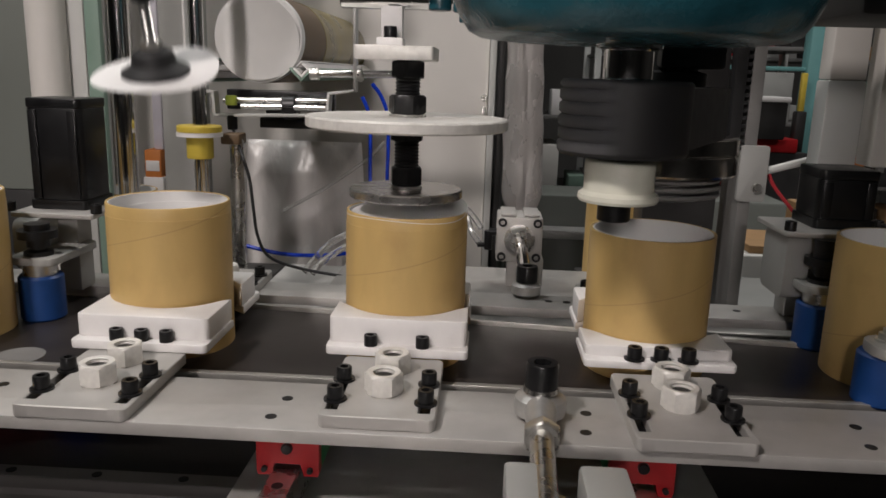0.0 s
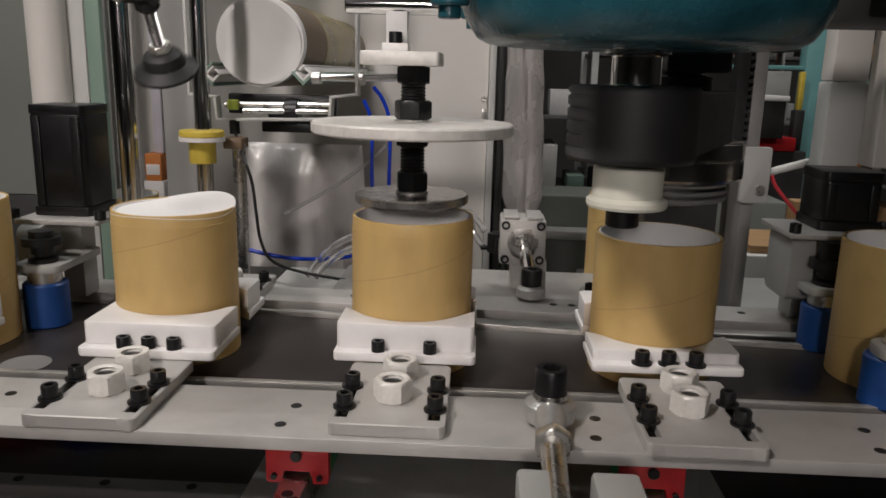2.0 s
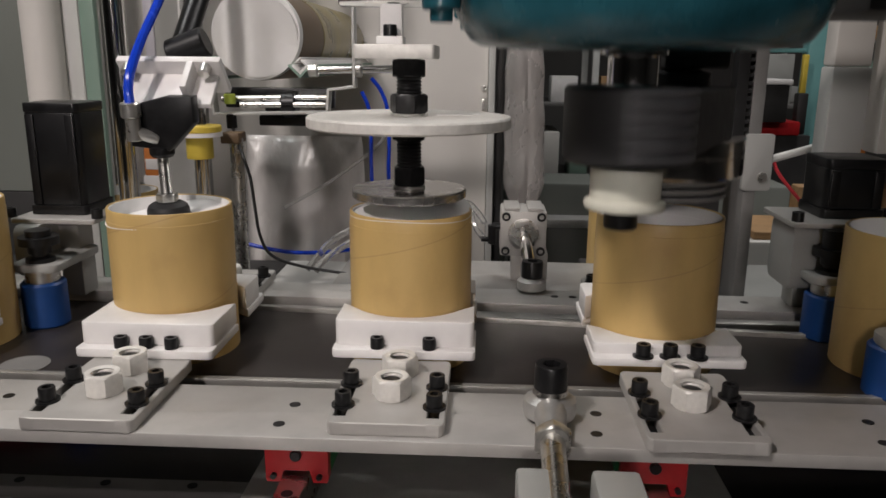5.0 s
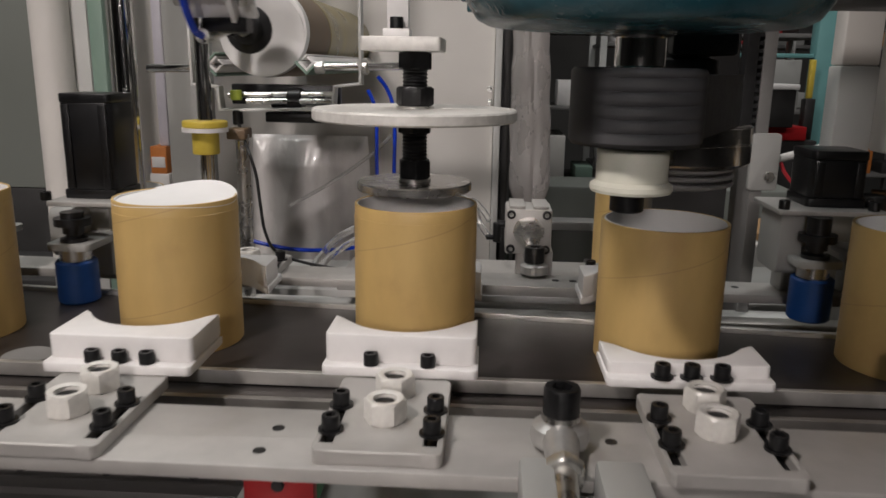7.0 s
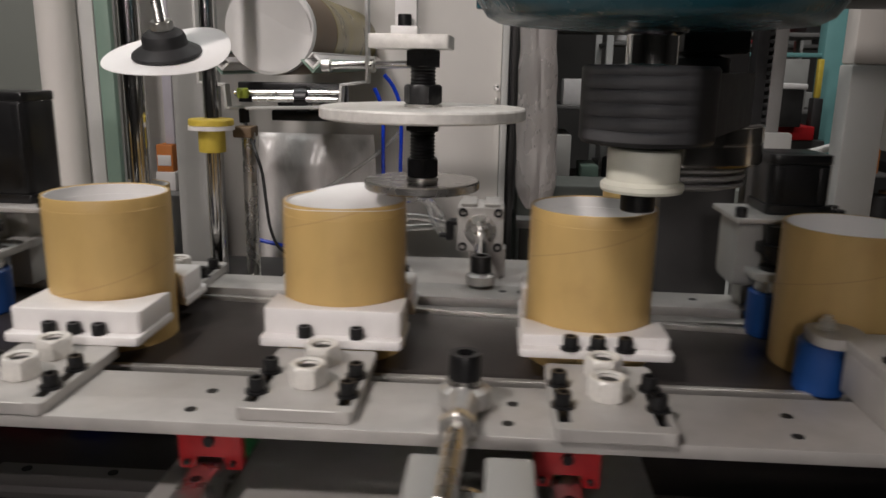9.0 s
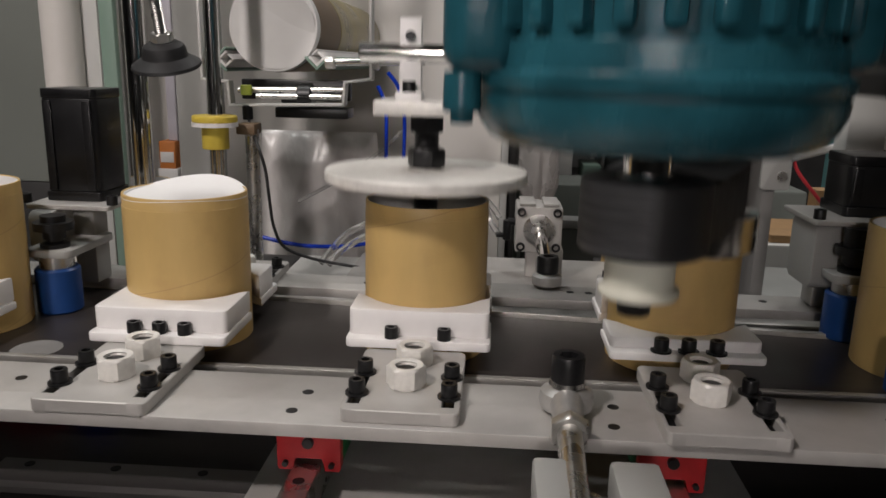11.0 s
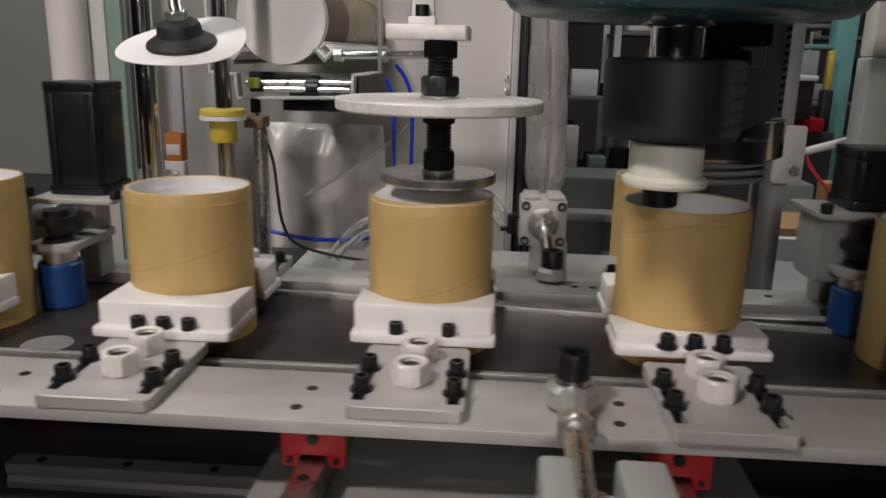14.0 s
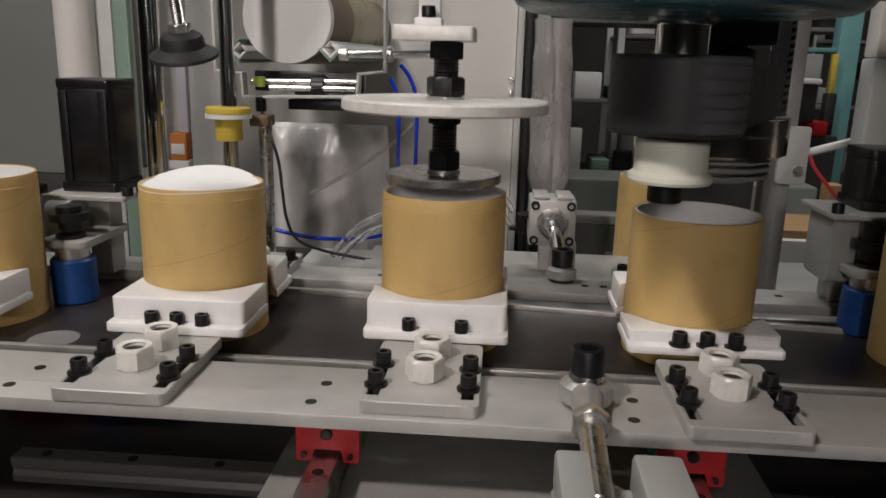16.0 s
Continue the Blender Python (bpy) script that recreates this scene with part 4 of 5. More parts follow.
def suction_arm():
    """Vacuum cup that carries one paper disc; its origin is the centre of the disc it holds."""
    s = thing("suction_arm", "black vacuum cup on a threaded stem with blue air hose", "suction arm")
    bm = N()
    lathe(bm, [(0, 0.0015), (0.0290, 0.0008), (0.0298, 0.0018), (0.0292, 0.0040), (0.0235, 0.0075), (0.0196, 0.0100), (0.0188, 0.0125), (0.0186, 0.0160), (0.0170, 0.0195), (0.0135, 0.0218), (0.0105, 0.0230), (0, 0.0230)], 40)
    part("vacuum_cup", bm, RUBBER, s, "black bellows vacuum cup")
    bm = N()
    prof = [(0, 0.029)]
    for k in range(46):
        prof.append((0.0046 if k % 2 else 0.0054, 0.030 + 0.0008 * k))
    prof.append((0, 0.068))
    lathe(bm, prof, 16)
    part("stem", bm, STEEL, s, "threaded steel stem")
    part("hex_nut", hex_nut(0.017, 0.0075, 0.005, ZINC), ZINC, s, "zinc-plated nut", pose(0, 0, 0.0230))
    bm = N()
    lathe(bm, [(0, 0.064), (0.009, 0.064), (0.011, 0.067), (0.011, 0.073), (0, 0.074)], 20)
    prism(bm, [(-0.024, 0.074), (0.010, 0.070), (0.034, 0.095), (0.034, 0.118), (0.010, 0.118), (-0.020, 0.110)], -0.008, 0.008, 0.002, Matrix.Rotation(radians(90), 4, "X"))
    part("clamp_block", bm, BLACK, s, "black angled clamp block")
    bm = N()
    rod(bm, (-0.018, -0.012, 0.080), (-0.018, -0.012, 0.100), 0.0065, 16)
    rod(bm, (-0.019, -0.012, 0.100), (-0.019, -0.012, 0.113), 0.0085, 16)
    rod(bm, (-0.018, -0.012, 0.088), (0.0, -0.004, 0.080), 0.0055, 16)
    part("air_fitting", bm, ZINC, s, "nickel-plated air fitting")
    bm = N()
    hose(bm, [(-0.019, -0.012, 0.112), (-0.020, -0.006, 0.132), (-0.018, 0.018, 0.160), (-0.012, 0.060, 0.200), (-0.006, 0.120, 0.260)], 0.0042, 10)
    part("air_hose", bm, HOSE, s, "bright blue air hose")
    bm = N()
    lean = Matrix.Translation((0, 0.004, 0.110)) @ Matrix.Rotation(radians(-50), 4, "X") @ Matrix.Translation((0, -0.004, -0.110))
    box(bm, -0.035, 0.045, 0.006, 0.012, 0.112, 0.150, 0.0015, lean)
    box(bm, -0.045, 0.050, -0.010, 0.030, 0.148, 0.155, 0.0015, lean)
    box(bm, 0.020, 0.026, -0.010, 0.010, 0.118, 0.149, 0.001, lean)
    part("arm_bracket", bm, NYLON, s, "white arm bracket")
    bm = N()
    rod(bm, lean @ Vector((-0.004, 0.004, 0.170)), lean @ Vector((0.030, -0.004, 0.180)), 0.014, 20)
    rod(bm, lean @ Vector((0.0, 0.012, 0.155)), lean @ Vector((0.0, 0.012, 0.30)), 0.011, 16)
    part("rotary_joint", bm, BLACK, s, "black rotary joint")
    for u in (-0.034, 0.036):
        bm = N()
        rod(bm, lean @ Vector((u, -0.004, 0.138)), lean @ Vector((u, -0.004, 0.148)), 0.0055, 14)
        part("socket_screw", bm, ZINC, s, "bright screw")
    return s


PRESS = lid_press()
HEAD, PULLEY = trimming_head()
ARM = suction_arm()


# ---------------------------------------------------------------- magazine, posts and rods behind the line
def magazine():
    g = thing("disc_magazine", "magazine with a long stack of white paper discs", "disc magazine", m=pose(0.0085, 0, -0.0098))
    c = Vector((-0.2515, 0.0, 0.3066))
    turn = Matrix.Translation(c) @ Matrix.Rotation(radians(-90), 4, "X")
    for nm, mat, a, b, r, lab in (("paper_core", PAPER, 0.368, 0.386, 0.0600, "white paper discs"), ("stack_sleeve", SLEEVE, 0.386, 0.52, 0.0606, "brown paper sleeve"), ("stack_wrap", OLIVE, 0.52, 0.92, 0.0612, "shiny golden wrapping")):
        bm = N()
        lathe(bm, [(0, a), (r - 0.0008, a), (r, a + 0.0008), (r, b), (0, b)], 56, turn)
        part(nm, bm, mat, g, lab)
    for x, z, tilt in ((-0.3128, 0.2625, 45), (-0.1900, 0.2665, -45)):
        m = Matrix.Translation((x, 0, z)) @ Matrix.Rotation(radians(tilt), 4, "Y")
        bm = N()
        box(bm, -0.0115, 0.0115, 0.352, 0.92, -0.0115, -0.0085, 0.0005, m)
        box(bm, -0.0115, -0.0085, 0.352, 0.92, -0.0085, 0.0115, 0.0005, m)
        r = part("support_rail", bm, SAGE, g, "green support rail")
        bm = N()
        for q in ((-0.008, 0.008, 0.3535, 0.90, -0.008, -0.005), (-0.008, -0.005, 0.3535, 0.90, -0.005, 0.008), (0.005, 0.008, 0.3535, 0.90, -0.005, 0.004), (-0.002, 0.008, 0.3535, 0.90, 0.006, 0.008)):
            box(bm, *q, 0.0004, m)
        part("rail_insert", bm, NYLON, r, "white plastic insert")
    # folded sheet frame
    pts = [(-0.340, 0.43), (-0.3385, 0.2365), (-0.3045, 0.2335), (-0.3025, 0.2035), (-0.1515, 0.2075), (-0.1492, 0.2365), (-0.1150, 0.2410), (-0.1150, 0.43)]
    bm = N()
    for (ax, az), (bx, bz) in zip(pts, pts[1:]):
        d = Vector((bx - ax, 0, bz - az))
        ang = math.atan2(d.z, d.x)
        box(bm, -0.0015, d.length + 0.0015, 0.333, 0.352, -0.0019, 0.0019, 0.0008, Matrix.Translation((ax, 0, az)) @ Matrix.Rotation(-ang, 4, "Y"))
    part("sheet_frame", bm, PALE, g, "thin folded steel frame")
    for p, q, r in (((-0.402, 0.345, 0.2560), (-0.341, 0.345, 0.2570), 0.0055), ((-0.164, 0.345, 0.2611), (-0.046, 0.345, 0.2645), 0.0052)):
        bm = N()
        rod(bm, p, q, r, 16)
        part("adjusting_rod", bm, CHROME, g, "bright adjusting rod")
    for p, q, r in (((-0.176, 0.345, 0.2608), (-0.164, 0.345, 0.2611), 0.0088), ((-0.118, 0.345, 0.2625), (-0.106, 0.345, 0.2629), 0.0105)):
        bm = N()
        rod(bm, p, q, r, 16)
        part("rod_collar", bm, ZINC, g, "zinc-plated collar")
    for p, q in (((-0.270, 0.345, 0.2155), (-0.155, 0.345, 0.2170)), ((-0.296, 0.350, 0.2230), (-0.150, 0.350, 0.2260))):
        bm = N()
        rod(bm, p, q, 0.0040, 14)
        part("slide_pin", bm, STEEL, g, "bright slide pin")
    bm = N()
    rod(bm, (-0.238, 0.36, 0.2160), (-0.205, 0.36, 0.2168), 0.0140, 20)
    rod(bm, (-0.216, 0.358, 0.2160), (-0.196, 0.358, 0.2164), 0.0170, 20)
    box(bm, -0.300, -0.150, 0.375, 0.39, 0.2100, 0.2370, 0.002)
    box(bm, -0.250, -0.150, 0.36, 0.40, 0.1870, 0.2010, 0.002)
    part("valve_block", bm, BLACK, g, "black valve block")
    bm = N()
    rod(bm, (-0.281, 0.338, 0.2170), (-0.281, 0.338, 0.2300), 0.0075, 14)
    part("push_fitting", bm, LIME, g, "lime green push-in fitting")
    bm = N()
    rod(bm, (-0.2805, 0.338, 0.2040), (-0.2800, 0.338, 0.1850), 0.0068, 16)
    part("cable_plug", bm, BLACK, g, "black cable plug")
    bm = N()
    hose(bm, [(-0.2800, 0.338, 0.188), (-0.2680, 0.318, 0.172), (-0.2545, 0.300, 0.150), (-0.2470, 0.300, 0.123), (-0.2430, 0.300, 0.085), (-0.2380, 0.300, 0.048), (-0.225, 0.305, 0.020), (-0.19, 0.32, 0.002), (-0.13, 0.33, -0.010)], 0.0021, 8)
    part("sensor_cable", bm, RUBBER, g, "black sensor cable")
    bm = N()
    box(bm, -0.36, -0.10, 0.353, 0.356, 0.405, 0.43, 0.001)
    for x in (-0.3415, -0.1165):
        box(bm, x - 0.006, x + 0.006, 0.354, 0.372, 0.40, 0.86, 0.001)
    part("hanger", bm, ZINC, g, "steel hanger strips")


def upright(name, x, y, r, mat, label, z0=-0.115, z1=0.86, group="guide rods"):
    bm = N()
    rod(bm, (x, y, z0), (x, y, z1), r, 28)
    return solid(name, bm, mat, label, "guide rod", group)


def post(x0, x1, y0, y1, mat, label, z0=-0.9, z1=1.2, name="post"):
    bm = N()
    box(bm, x0, x1, y0, y1, z0, z1, 0.003)
    return solid(name, bm, mat, label, "machine post", "machine posts")


def yellow_bush():
    g = thing("rod_bushing", "yellow plastic stop bushing clamped on a chromed rod", "bushing", m=pose(0.0058, 0, -0.0058))
    x, y = -0.3010, 0.28
    bm = N()
    lathe(bm, [(0.0094, 0.1815), (0.0270, 0.1815), (0.0278, 0.1825), (0.0278, 0.1880), (0.0266, 0.1895), (0.0094, 0.1895)], 36, pose(x, y, 0))
    lathe(bm, [(0.0094, 0.1480), (0.0160, 0.1480), (0.0166, 0.1490), (0.0166, 0.1760), (0.0094, 0.1760)], 32, pose(x, y, 0))
    part("bush", bm, YELLOW, g)
    bm = N()
    lathe(bm, [(0.0094, 0.1760), (0.0285, 0.1760), (0.0285, 0.1812), (0.0094, 0.1812)], 36, pose(x, y, 0))
    part("flange", bm, NYLON, g, "off-white flange")
    bm = N()
    box(bm, x + 0.018, x + 0.043, y + 0.024, y + 0.055, 0.1640, 0.1780, 0.002)
    part("clamp", bm, SLEEVE, g, "dark brown clamp arm")


magazine()
upright("guide_rod", -0.3768, 0.25, 0.0125, CHROME, "thick polished chrome guide rod")
upright("guide_rod", -0.2944, 0.28, 0.0092, CHROME, "slim polished chrome guide rod")
upright("guide_rod", -0.2604, 0.318, 0.0090, STEEL, "dull steel guide rod below the magazine", -0.115, 0.165)
yellow_bush()
bm = N()
rod(bm, (-0.5449, 0.385, -0.9), (-0.5449, 0.385, 1.2), 0.0260, 40)
solid("post", bm, CABINET, "round off-white machine post", "machine post", "machine posts")
post(-0.5259, -0.4973, 0.395, 0.46, PALE, "pale grey painted machine post")
post(-0.4847, -0.4632, 0.372, 0.385, SAGE, "sage green painted machine post")
post(-0.4158, -0.3598, 0.45, 0.50, MID, "mid grey painted machine post")
post(0.4647, 0.5097, 0.26, 0.295, PALE, "grey painted machine post", -0.115, 0.2625)
post(0.4657, 0.5087, 0.261, 0.294, CABINET, "cream upper machine post", 0.2630, 1.2)
post(0.5237, 0.6157, 0.255, 0.295, CABINET, "cream machine post hung from above", 0.163, 2.9)
bm = N()
box(bm, -2.4, -0.6434, 0.62, 0.66, -0.9, 0.0339, 0.003)
solid("lower_panel", bm, DARK, "dark lower machine panel", "panel")
bm = N()
box(bm, -2.4, -0.6434, 0.62, 0.66, 0.0342, 1.4, 0.003)
solid("machine_panel", bm, PANEL, "grey-green machine side panel", "panel")


def lift_slide():
    g = thing("lift_slide", "grey upright slide with black toothed belt beside the spindle", "lift slide", m=pose(0.0048, 0, -0.0159))
    bm = N()
    box(bm, 0.3920, 0.4080, 0.320, 0.400, -0.115, 0.86, 0.002)
    part("slide_column", bm, GREY, g)
    bm = N()
    box(bm, 0.2750, 0.3700, 0.340, 0.400, -0.115, 0.86, 0.002)
    part("back_column", bm, DARK, g, "black back column")
    bm = N()
    box(bm, 0.3710, 0.3850, 0.318, 0.342, 0.185, 0.86, 0.0005)
    belt = part("toothed_belt", bm, RUBBER, g, "black toothed belt")
    for k in range(60):
        bm = N()
        box(bm, 0.3850, 0.3905, 0.319, 0.341, 0.188 + 0.0095 * k, 0.1930 + 0.0095 * k, 0.0006, None, 1)
        part("tooth", bm, RUBBER, belt)
    bm = N()
    m = Matrix.Translation((0.4270, 0.320, 0.152)) @ Matrix.Rotation(radians(90), 4, "X")
    prism(bm, rounded(-0.0390, -0.0030, -0.029, 0.043, 0.004), -0.004, 0.004, 0.001, m)
    lug = part("lug", bm, MID, g, "grey plate with a bright bolt")
    bm = N()
    rod(bm, (0.4120, 0.3155, 0.141), (0.4120, 0.3125, 0.141), 0.0065, 16)
    part("bolt", bm, ZINC, lug)
    bm = N()
    rod(bm, (0.423, 0.325, 0.162), (0.530, 0.345, 0.190), 0.0050, 14)
    part("link_rod", bm, PALE, g, "pale link rod")
    bm = N()
    hose(bm, [(0.428, 0.325, 0.161), (0.438, 0.328, 0.143), (0.467, 0.33, 0.111), (0.49, 0.34, 0.088)], 0.0024, 8)
    part("signal_cable", bm, PINK, g, "red signal cable")


lift_slide()


# ---------------------------------------------------------------- farther machines and clutter
def crumpled(name, x0, x1, z0, z1, y, depth, label, seed):
    """A polythene bag hung over something: a closed wrinkled shell."""
    bm = N()
    nx, nz = 48, 60
    off = Vector((seed * 3.1, seed * 1.7, seed))

    def place(i, k, back):
        u, v = i / nx, k / nz
        swell = min(1, max(0, min(u, 1 - u, v, 1 - v) * 6)) ** 0.5
        wide = 1 - 0.10 * v + 0.05 * noise.noise(Vector((0, v * 2.2, seed)) + off)
        if v < 0.12:
            wide *= 0.72 + 0.28 * (v / 0.12) ** 0.5
        x = (x0 + x1) / 2 + (x1 - x0) * (u - 0.5) * wide
        z = z0 + (z1 - z0) * v
        fold = noise.noise(Vector((u * 4.5 + 0.8 * v, v * 0.9, 0)) + off)
        crease = 1 - abs(noise.noise(Vector((u * 3.0 - 2.0 * v, v * 2.4 + u, 4)) + off)) * 2.2
        fine = noise.noise(Vector((u * 9, v * 6, 2)) + off)
        d = depth * swell * (0.62 + 0.32 * fold + 0.16 * crease + 0.07 * fine)
        return (x, y - d if not back else y + 0.004, z)

    for back in (False, True):
        vs = [[bm.verts.new(place(i, k, back)) for i in range(nx + 1)] for k in range(nz + 1)]
        for k in range(nz):
            for i in range(nx):
                bm.faces.new((vs[k][i], vs[k][i + 1], vs[k + 1][i + 1], vs[k + 1][i]))
    bmesh.ops.remove_doubles(bm, verts=bm.verts, dist=0.0001)
    return solid(name, bm, BAG, label, "plastic bag", "plastic bags", m=pose(0.0094, 0, -0.0251))


def smooth_bag():
    """A long half-filled bag: a smooth swollen shell with a rounded foot and a crease down the middle."""
    bm = N()
    nx, nz = 40, 64
    rows = []
    for k in range(nz + 1):
        v = k / nz
        half = 0.0430 * (1 - max(0, 0.16 - v) ** 2 / 0.0256 * 0.55) * (1 - 0.14 * v) + 0.003 * noise.noise(Vector((3, v * 5, 0)))
        mid = 0.1345 - 0.010 * v
        ring = []
        for i in range(nx):
            a = 2 * math.pi * i / nx
            wob = 0.10 * noise.noise(Vector((math.cos(a) * 1.4, math.sin(a) * 1.4, v * 5))) + 0.05 * noise.noise(Vector((math.cos(a) * 4, math.sin(a) * 4, v * 9 + 7)))
            crease = 0.22 * math.exp(-((math.cos(a) - 0.12 - 0.12 * math.sin(v * 4)) / 0.10) ** 2) if math.sin(a) < 0 else 0
            ring.append(bm.verts.new((mid + half * math.cos(a) * (1 + 0.4 * wob), 0.90 + 0.022 * math.sin(a) * (1 + wob - crease) * min(1, 0.35 + v * 5), 0.003 + 0.36 * v)))
        rows.append(ring)
    for p, q in zip(rows, rows[1:]):
        for i in range(nx):
            bm.faces.new((p[i], p[(i + 1) % nx], q[(i + 1) % nx], q[i]))
    bm.faces.new(rows[0][::-1])
    bm.faces.new(rows[-1])
    return solid("plastic_bag", bm, THIN_BAG, "long clear plastic bag hanging beside the cabinet", "plastic bag", "plastic bags", m=pose(0.0128, 0, -0.0347))


def cabinet():
    g = thing("control_cabinet", "cream sheet-metal control cabinet with a dark door edge", "cabinet", m=pose(0.0131, 0, -0.0334))
    bm = N()
    box(bm, -0.95, 0.055, 0.90, 1.35, -0.90, 1.3, 0.004)
    part("cabinet_body", bm, CABINET, g)
    bm = N()
    box(bm, 0.0555, 0.069, 0.885, 0.93, -0.90, 1.3, 0.002)
    part("door_edge", bm, PALE, g, "pale door edge")
    bm = N()
    box(bm, 0.0695, 0.087, 0.905, 1.30, -0.90, 1.3, 0.002)
    part("door_seal", bm, DARK, g, "dark door seal")
    bm = N()
    rod(bm, (0.047, 0.899, 0.245), (0.047, 0.891, 0.245), 0.0065, 14)
    box(bm, 0.043, 0.051, 0.892, 0.8995, 0.20, 0.225, 0.001)
    part("hinge_pin", bm, ZINC, g, "small bright hinge")


cabinet()
crumpled("plastic_bag", -0.420, -0.170, -0.20, 0.146, 0.80, 0.050, "clear wrinkled plastic bag hung before the cabinet", 1.0)
smooth_bag()

bm = N()
hose(bm, [(-0.115, 0.50, 0.255), (-0.100, 0.50, 0.235), (-0.090, 0.50, 0.200), (-0.090, 0.50, 0.12), (-0.092, 0.48, 0.04), (-0.13, 0.45, 0.005), (-0.22, 0.42, 0.002), (-0.30, 0.42, 0.015)], 0.0030, 8)
solid("air_hose", bm, HOSE, "bright blue air hose hanging behind the press", "air hose", "air hoses", m=pose(0.0067, 0, -0.0167))
bm = N()
hose(bm, [(-0.130, 0.50, 0.235), (-0.118, 0.50, 0.20), (-0.117, 0.50, 0.12), (-0.112, 0.49, 0.05), (-0.10, 0.47, 0.01)], 0.0030, 8)
solid("air_hose", bm, HOSE, "bright blue air hose hanging behind the press", "air hose", "air hoses", m=pose(0.0068, 0, -0.0165))
bm = N()
hose(bm, [(-0.200, 0.42, -0.026), (-0.185, 0.42, -0.008), (-0.168, 0.42, 0.012), (-0.143, 0.42, 0.030), (-0.10, 0.43, 0.046), (-0.05, 0.43, 0.050), (0.0, 0.42, 0.04)], 0.0050, 10)
solid("clear_hose", bm, GLASS, "clear plastic air hose in a loop", "air hose", "air hoses", m=pose(0.0034, 0, -0.0136))
bm = N()
hose(bm, [(-0.185, 0.41, -0.026), (-0.172, 0.41, -0.010), (-0.155, 0.41, 0.004), (-0.13, 0.42, 0.018), (-0.09, 0.43, 0.030), (-0.03, 0.43, 0.036)], 0.0050, 10)
solid("clear_hose", bm, GLASS, "clear plastic air hose in a loop", "air hose", "air hoses", m=pose(0.0030, 0, -0.0133))
bm = N()
hose(bm, [(-0.27, 0.55, 0.045), (-0.20, 0.55, 0.085), (-0.13, 0.55, 0.135), (-0.10, 0.55, 0.165)], 0.0028, 8)
solid("clear_hose", bm, GLASS, "thin clear plastic hose", "air hose", "air hoses", m=pose(0.0072, 0, -0.0173))

# bars and covers behind the rear beam
for x0, x1, y0, y1, z0, z1, mat, lab in (
        (-1.5, 1.5, 0.235, 0.262, -0.060, -0.035, EDGE, "long steel bar of the rear slide"),
        (-1.5, 1.5, 0.30, 0.33, -0.075, -0.045, PALE, "long pale bar of the rear slide"),
        (-0.27, 0.34, 0.42, 0.60, -0.115, -0.056, PALE, "pale grey rear cover plate"),
        (-0.90, -0.273, 0.42, 0.60, -0.115, -0.0565, DARK, "dark rear cover plate"),
        (0.345, 0.95, 0.40, 0.62, -0.115, -0.050, MID, "grey rear cover plate"),
        (0.222, 0.335, 0.44, 0.56, -0.0558, -0.0302, DARK, "dark spacer block under the spare tube")):
    bm = N()
    box(bm, x0, x1, y0, y1, z0, z1, 0.003)
    solid("rear_bar", bm, mat, lab, "machine bar", "rear bars", m=pose(0, 0, 0.0005 - 0.038 * (y0 + y1) / 2))

# spare tubes standing behind
for x, y, z in ((-0.510, 0.50, -0.0750), (0.2825, 0.50, -0.0492)):
    copy_thing(TUBE, Matrix.Translation((x, y, z)))


def clutter():
    rnd = random.Random(7)
    tones = [PALE, DARK, CARTON, ORANGE, RED, GREY, CABINET, SAGE, DARK, MID, NYLON, DARK, GREY, DARK, CARTON, DARK, DARK]
    for bx, by, w, lev, lab in ((1.25, 2.9, 1.5, 4, "far"), (0.42, 2.2, 0.55, 4, "mid"), (1.02, 2.35, 0.5, 4, "near")):
        rack = thing("storage_rack", "steel storage rack crowded with workshop stock", "storage rack", "storage racks", m=pose(0.018 * by - 0.002, 0, 0.0032 - 0.0435 * by))
        for k in range(lev):
            bm = N()
            z = -0.35 + 0.28 * k
            box(bm, bx - w / 2, bx + w / 2, by, by + 0.4, z - 0.015, z, 0.002)
            part("rack_shelf", bm, GREY, rack)
        for sx in (-1, 1):
            for sy in (0, 0.4):
                bm = N()
                box(bm, bx + sx * w / 2 - 0.015, bx + sx * w / 2 + 0.015, by + sy - 0.015, by + sy + 0.015, -0.9, -0.35 + 0.28 * lev, 0.002)
                part("rack_post", bm, PALE, rack)
        for k in range(lev):
            x = bx - w / 2 + 0.03
            while x < bx + w / 2 - 0.08:
                bw, bh, bd = rnd.uniform(0.05, 0.16), rnd.uniform(0.04, 0.19), rnd.uniform(0.1, 0.3)
                bm = N()
                z = -0.35 + 0.28 * k
                if rnd.random() < 0.65:
                    box(bm, x, x + bw, by + 0.02, by + 0.02 + bd, z, z + bh, 0.004)
                else:
                    rod(bm, (x + bw / 2, by + 0.1, z), (x + bw / 2, by + 0.1, z + bh), bw / 2, 16)
                tone = tones[rnd.randrange(len(tones))]
                solid("stock_box", bm, tone, "small stored part or packet on a rack shelf", "stored goods", "stored goods", m=pose(0.018 * by - 0.002, 0, 0.0032 - 0.0435 * by))
                x += bw + rnd.uniform(0.0, 0.05)


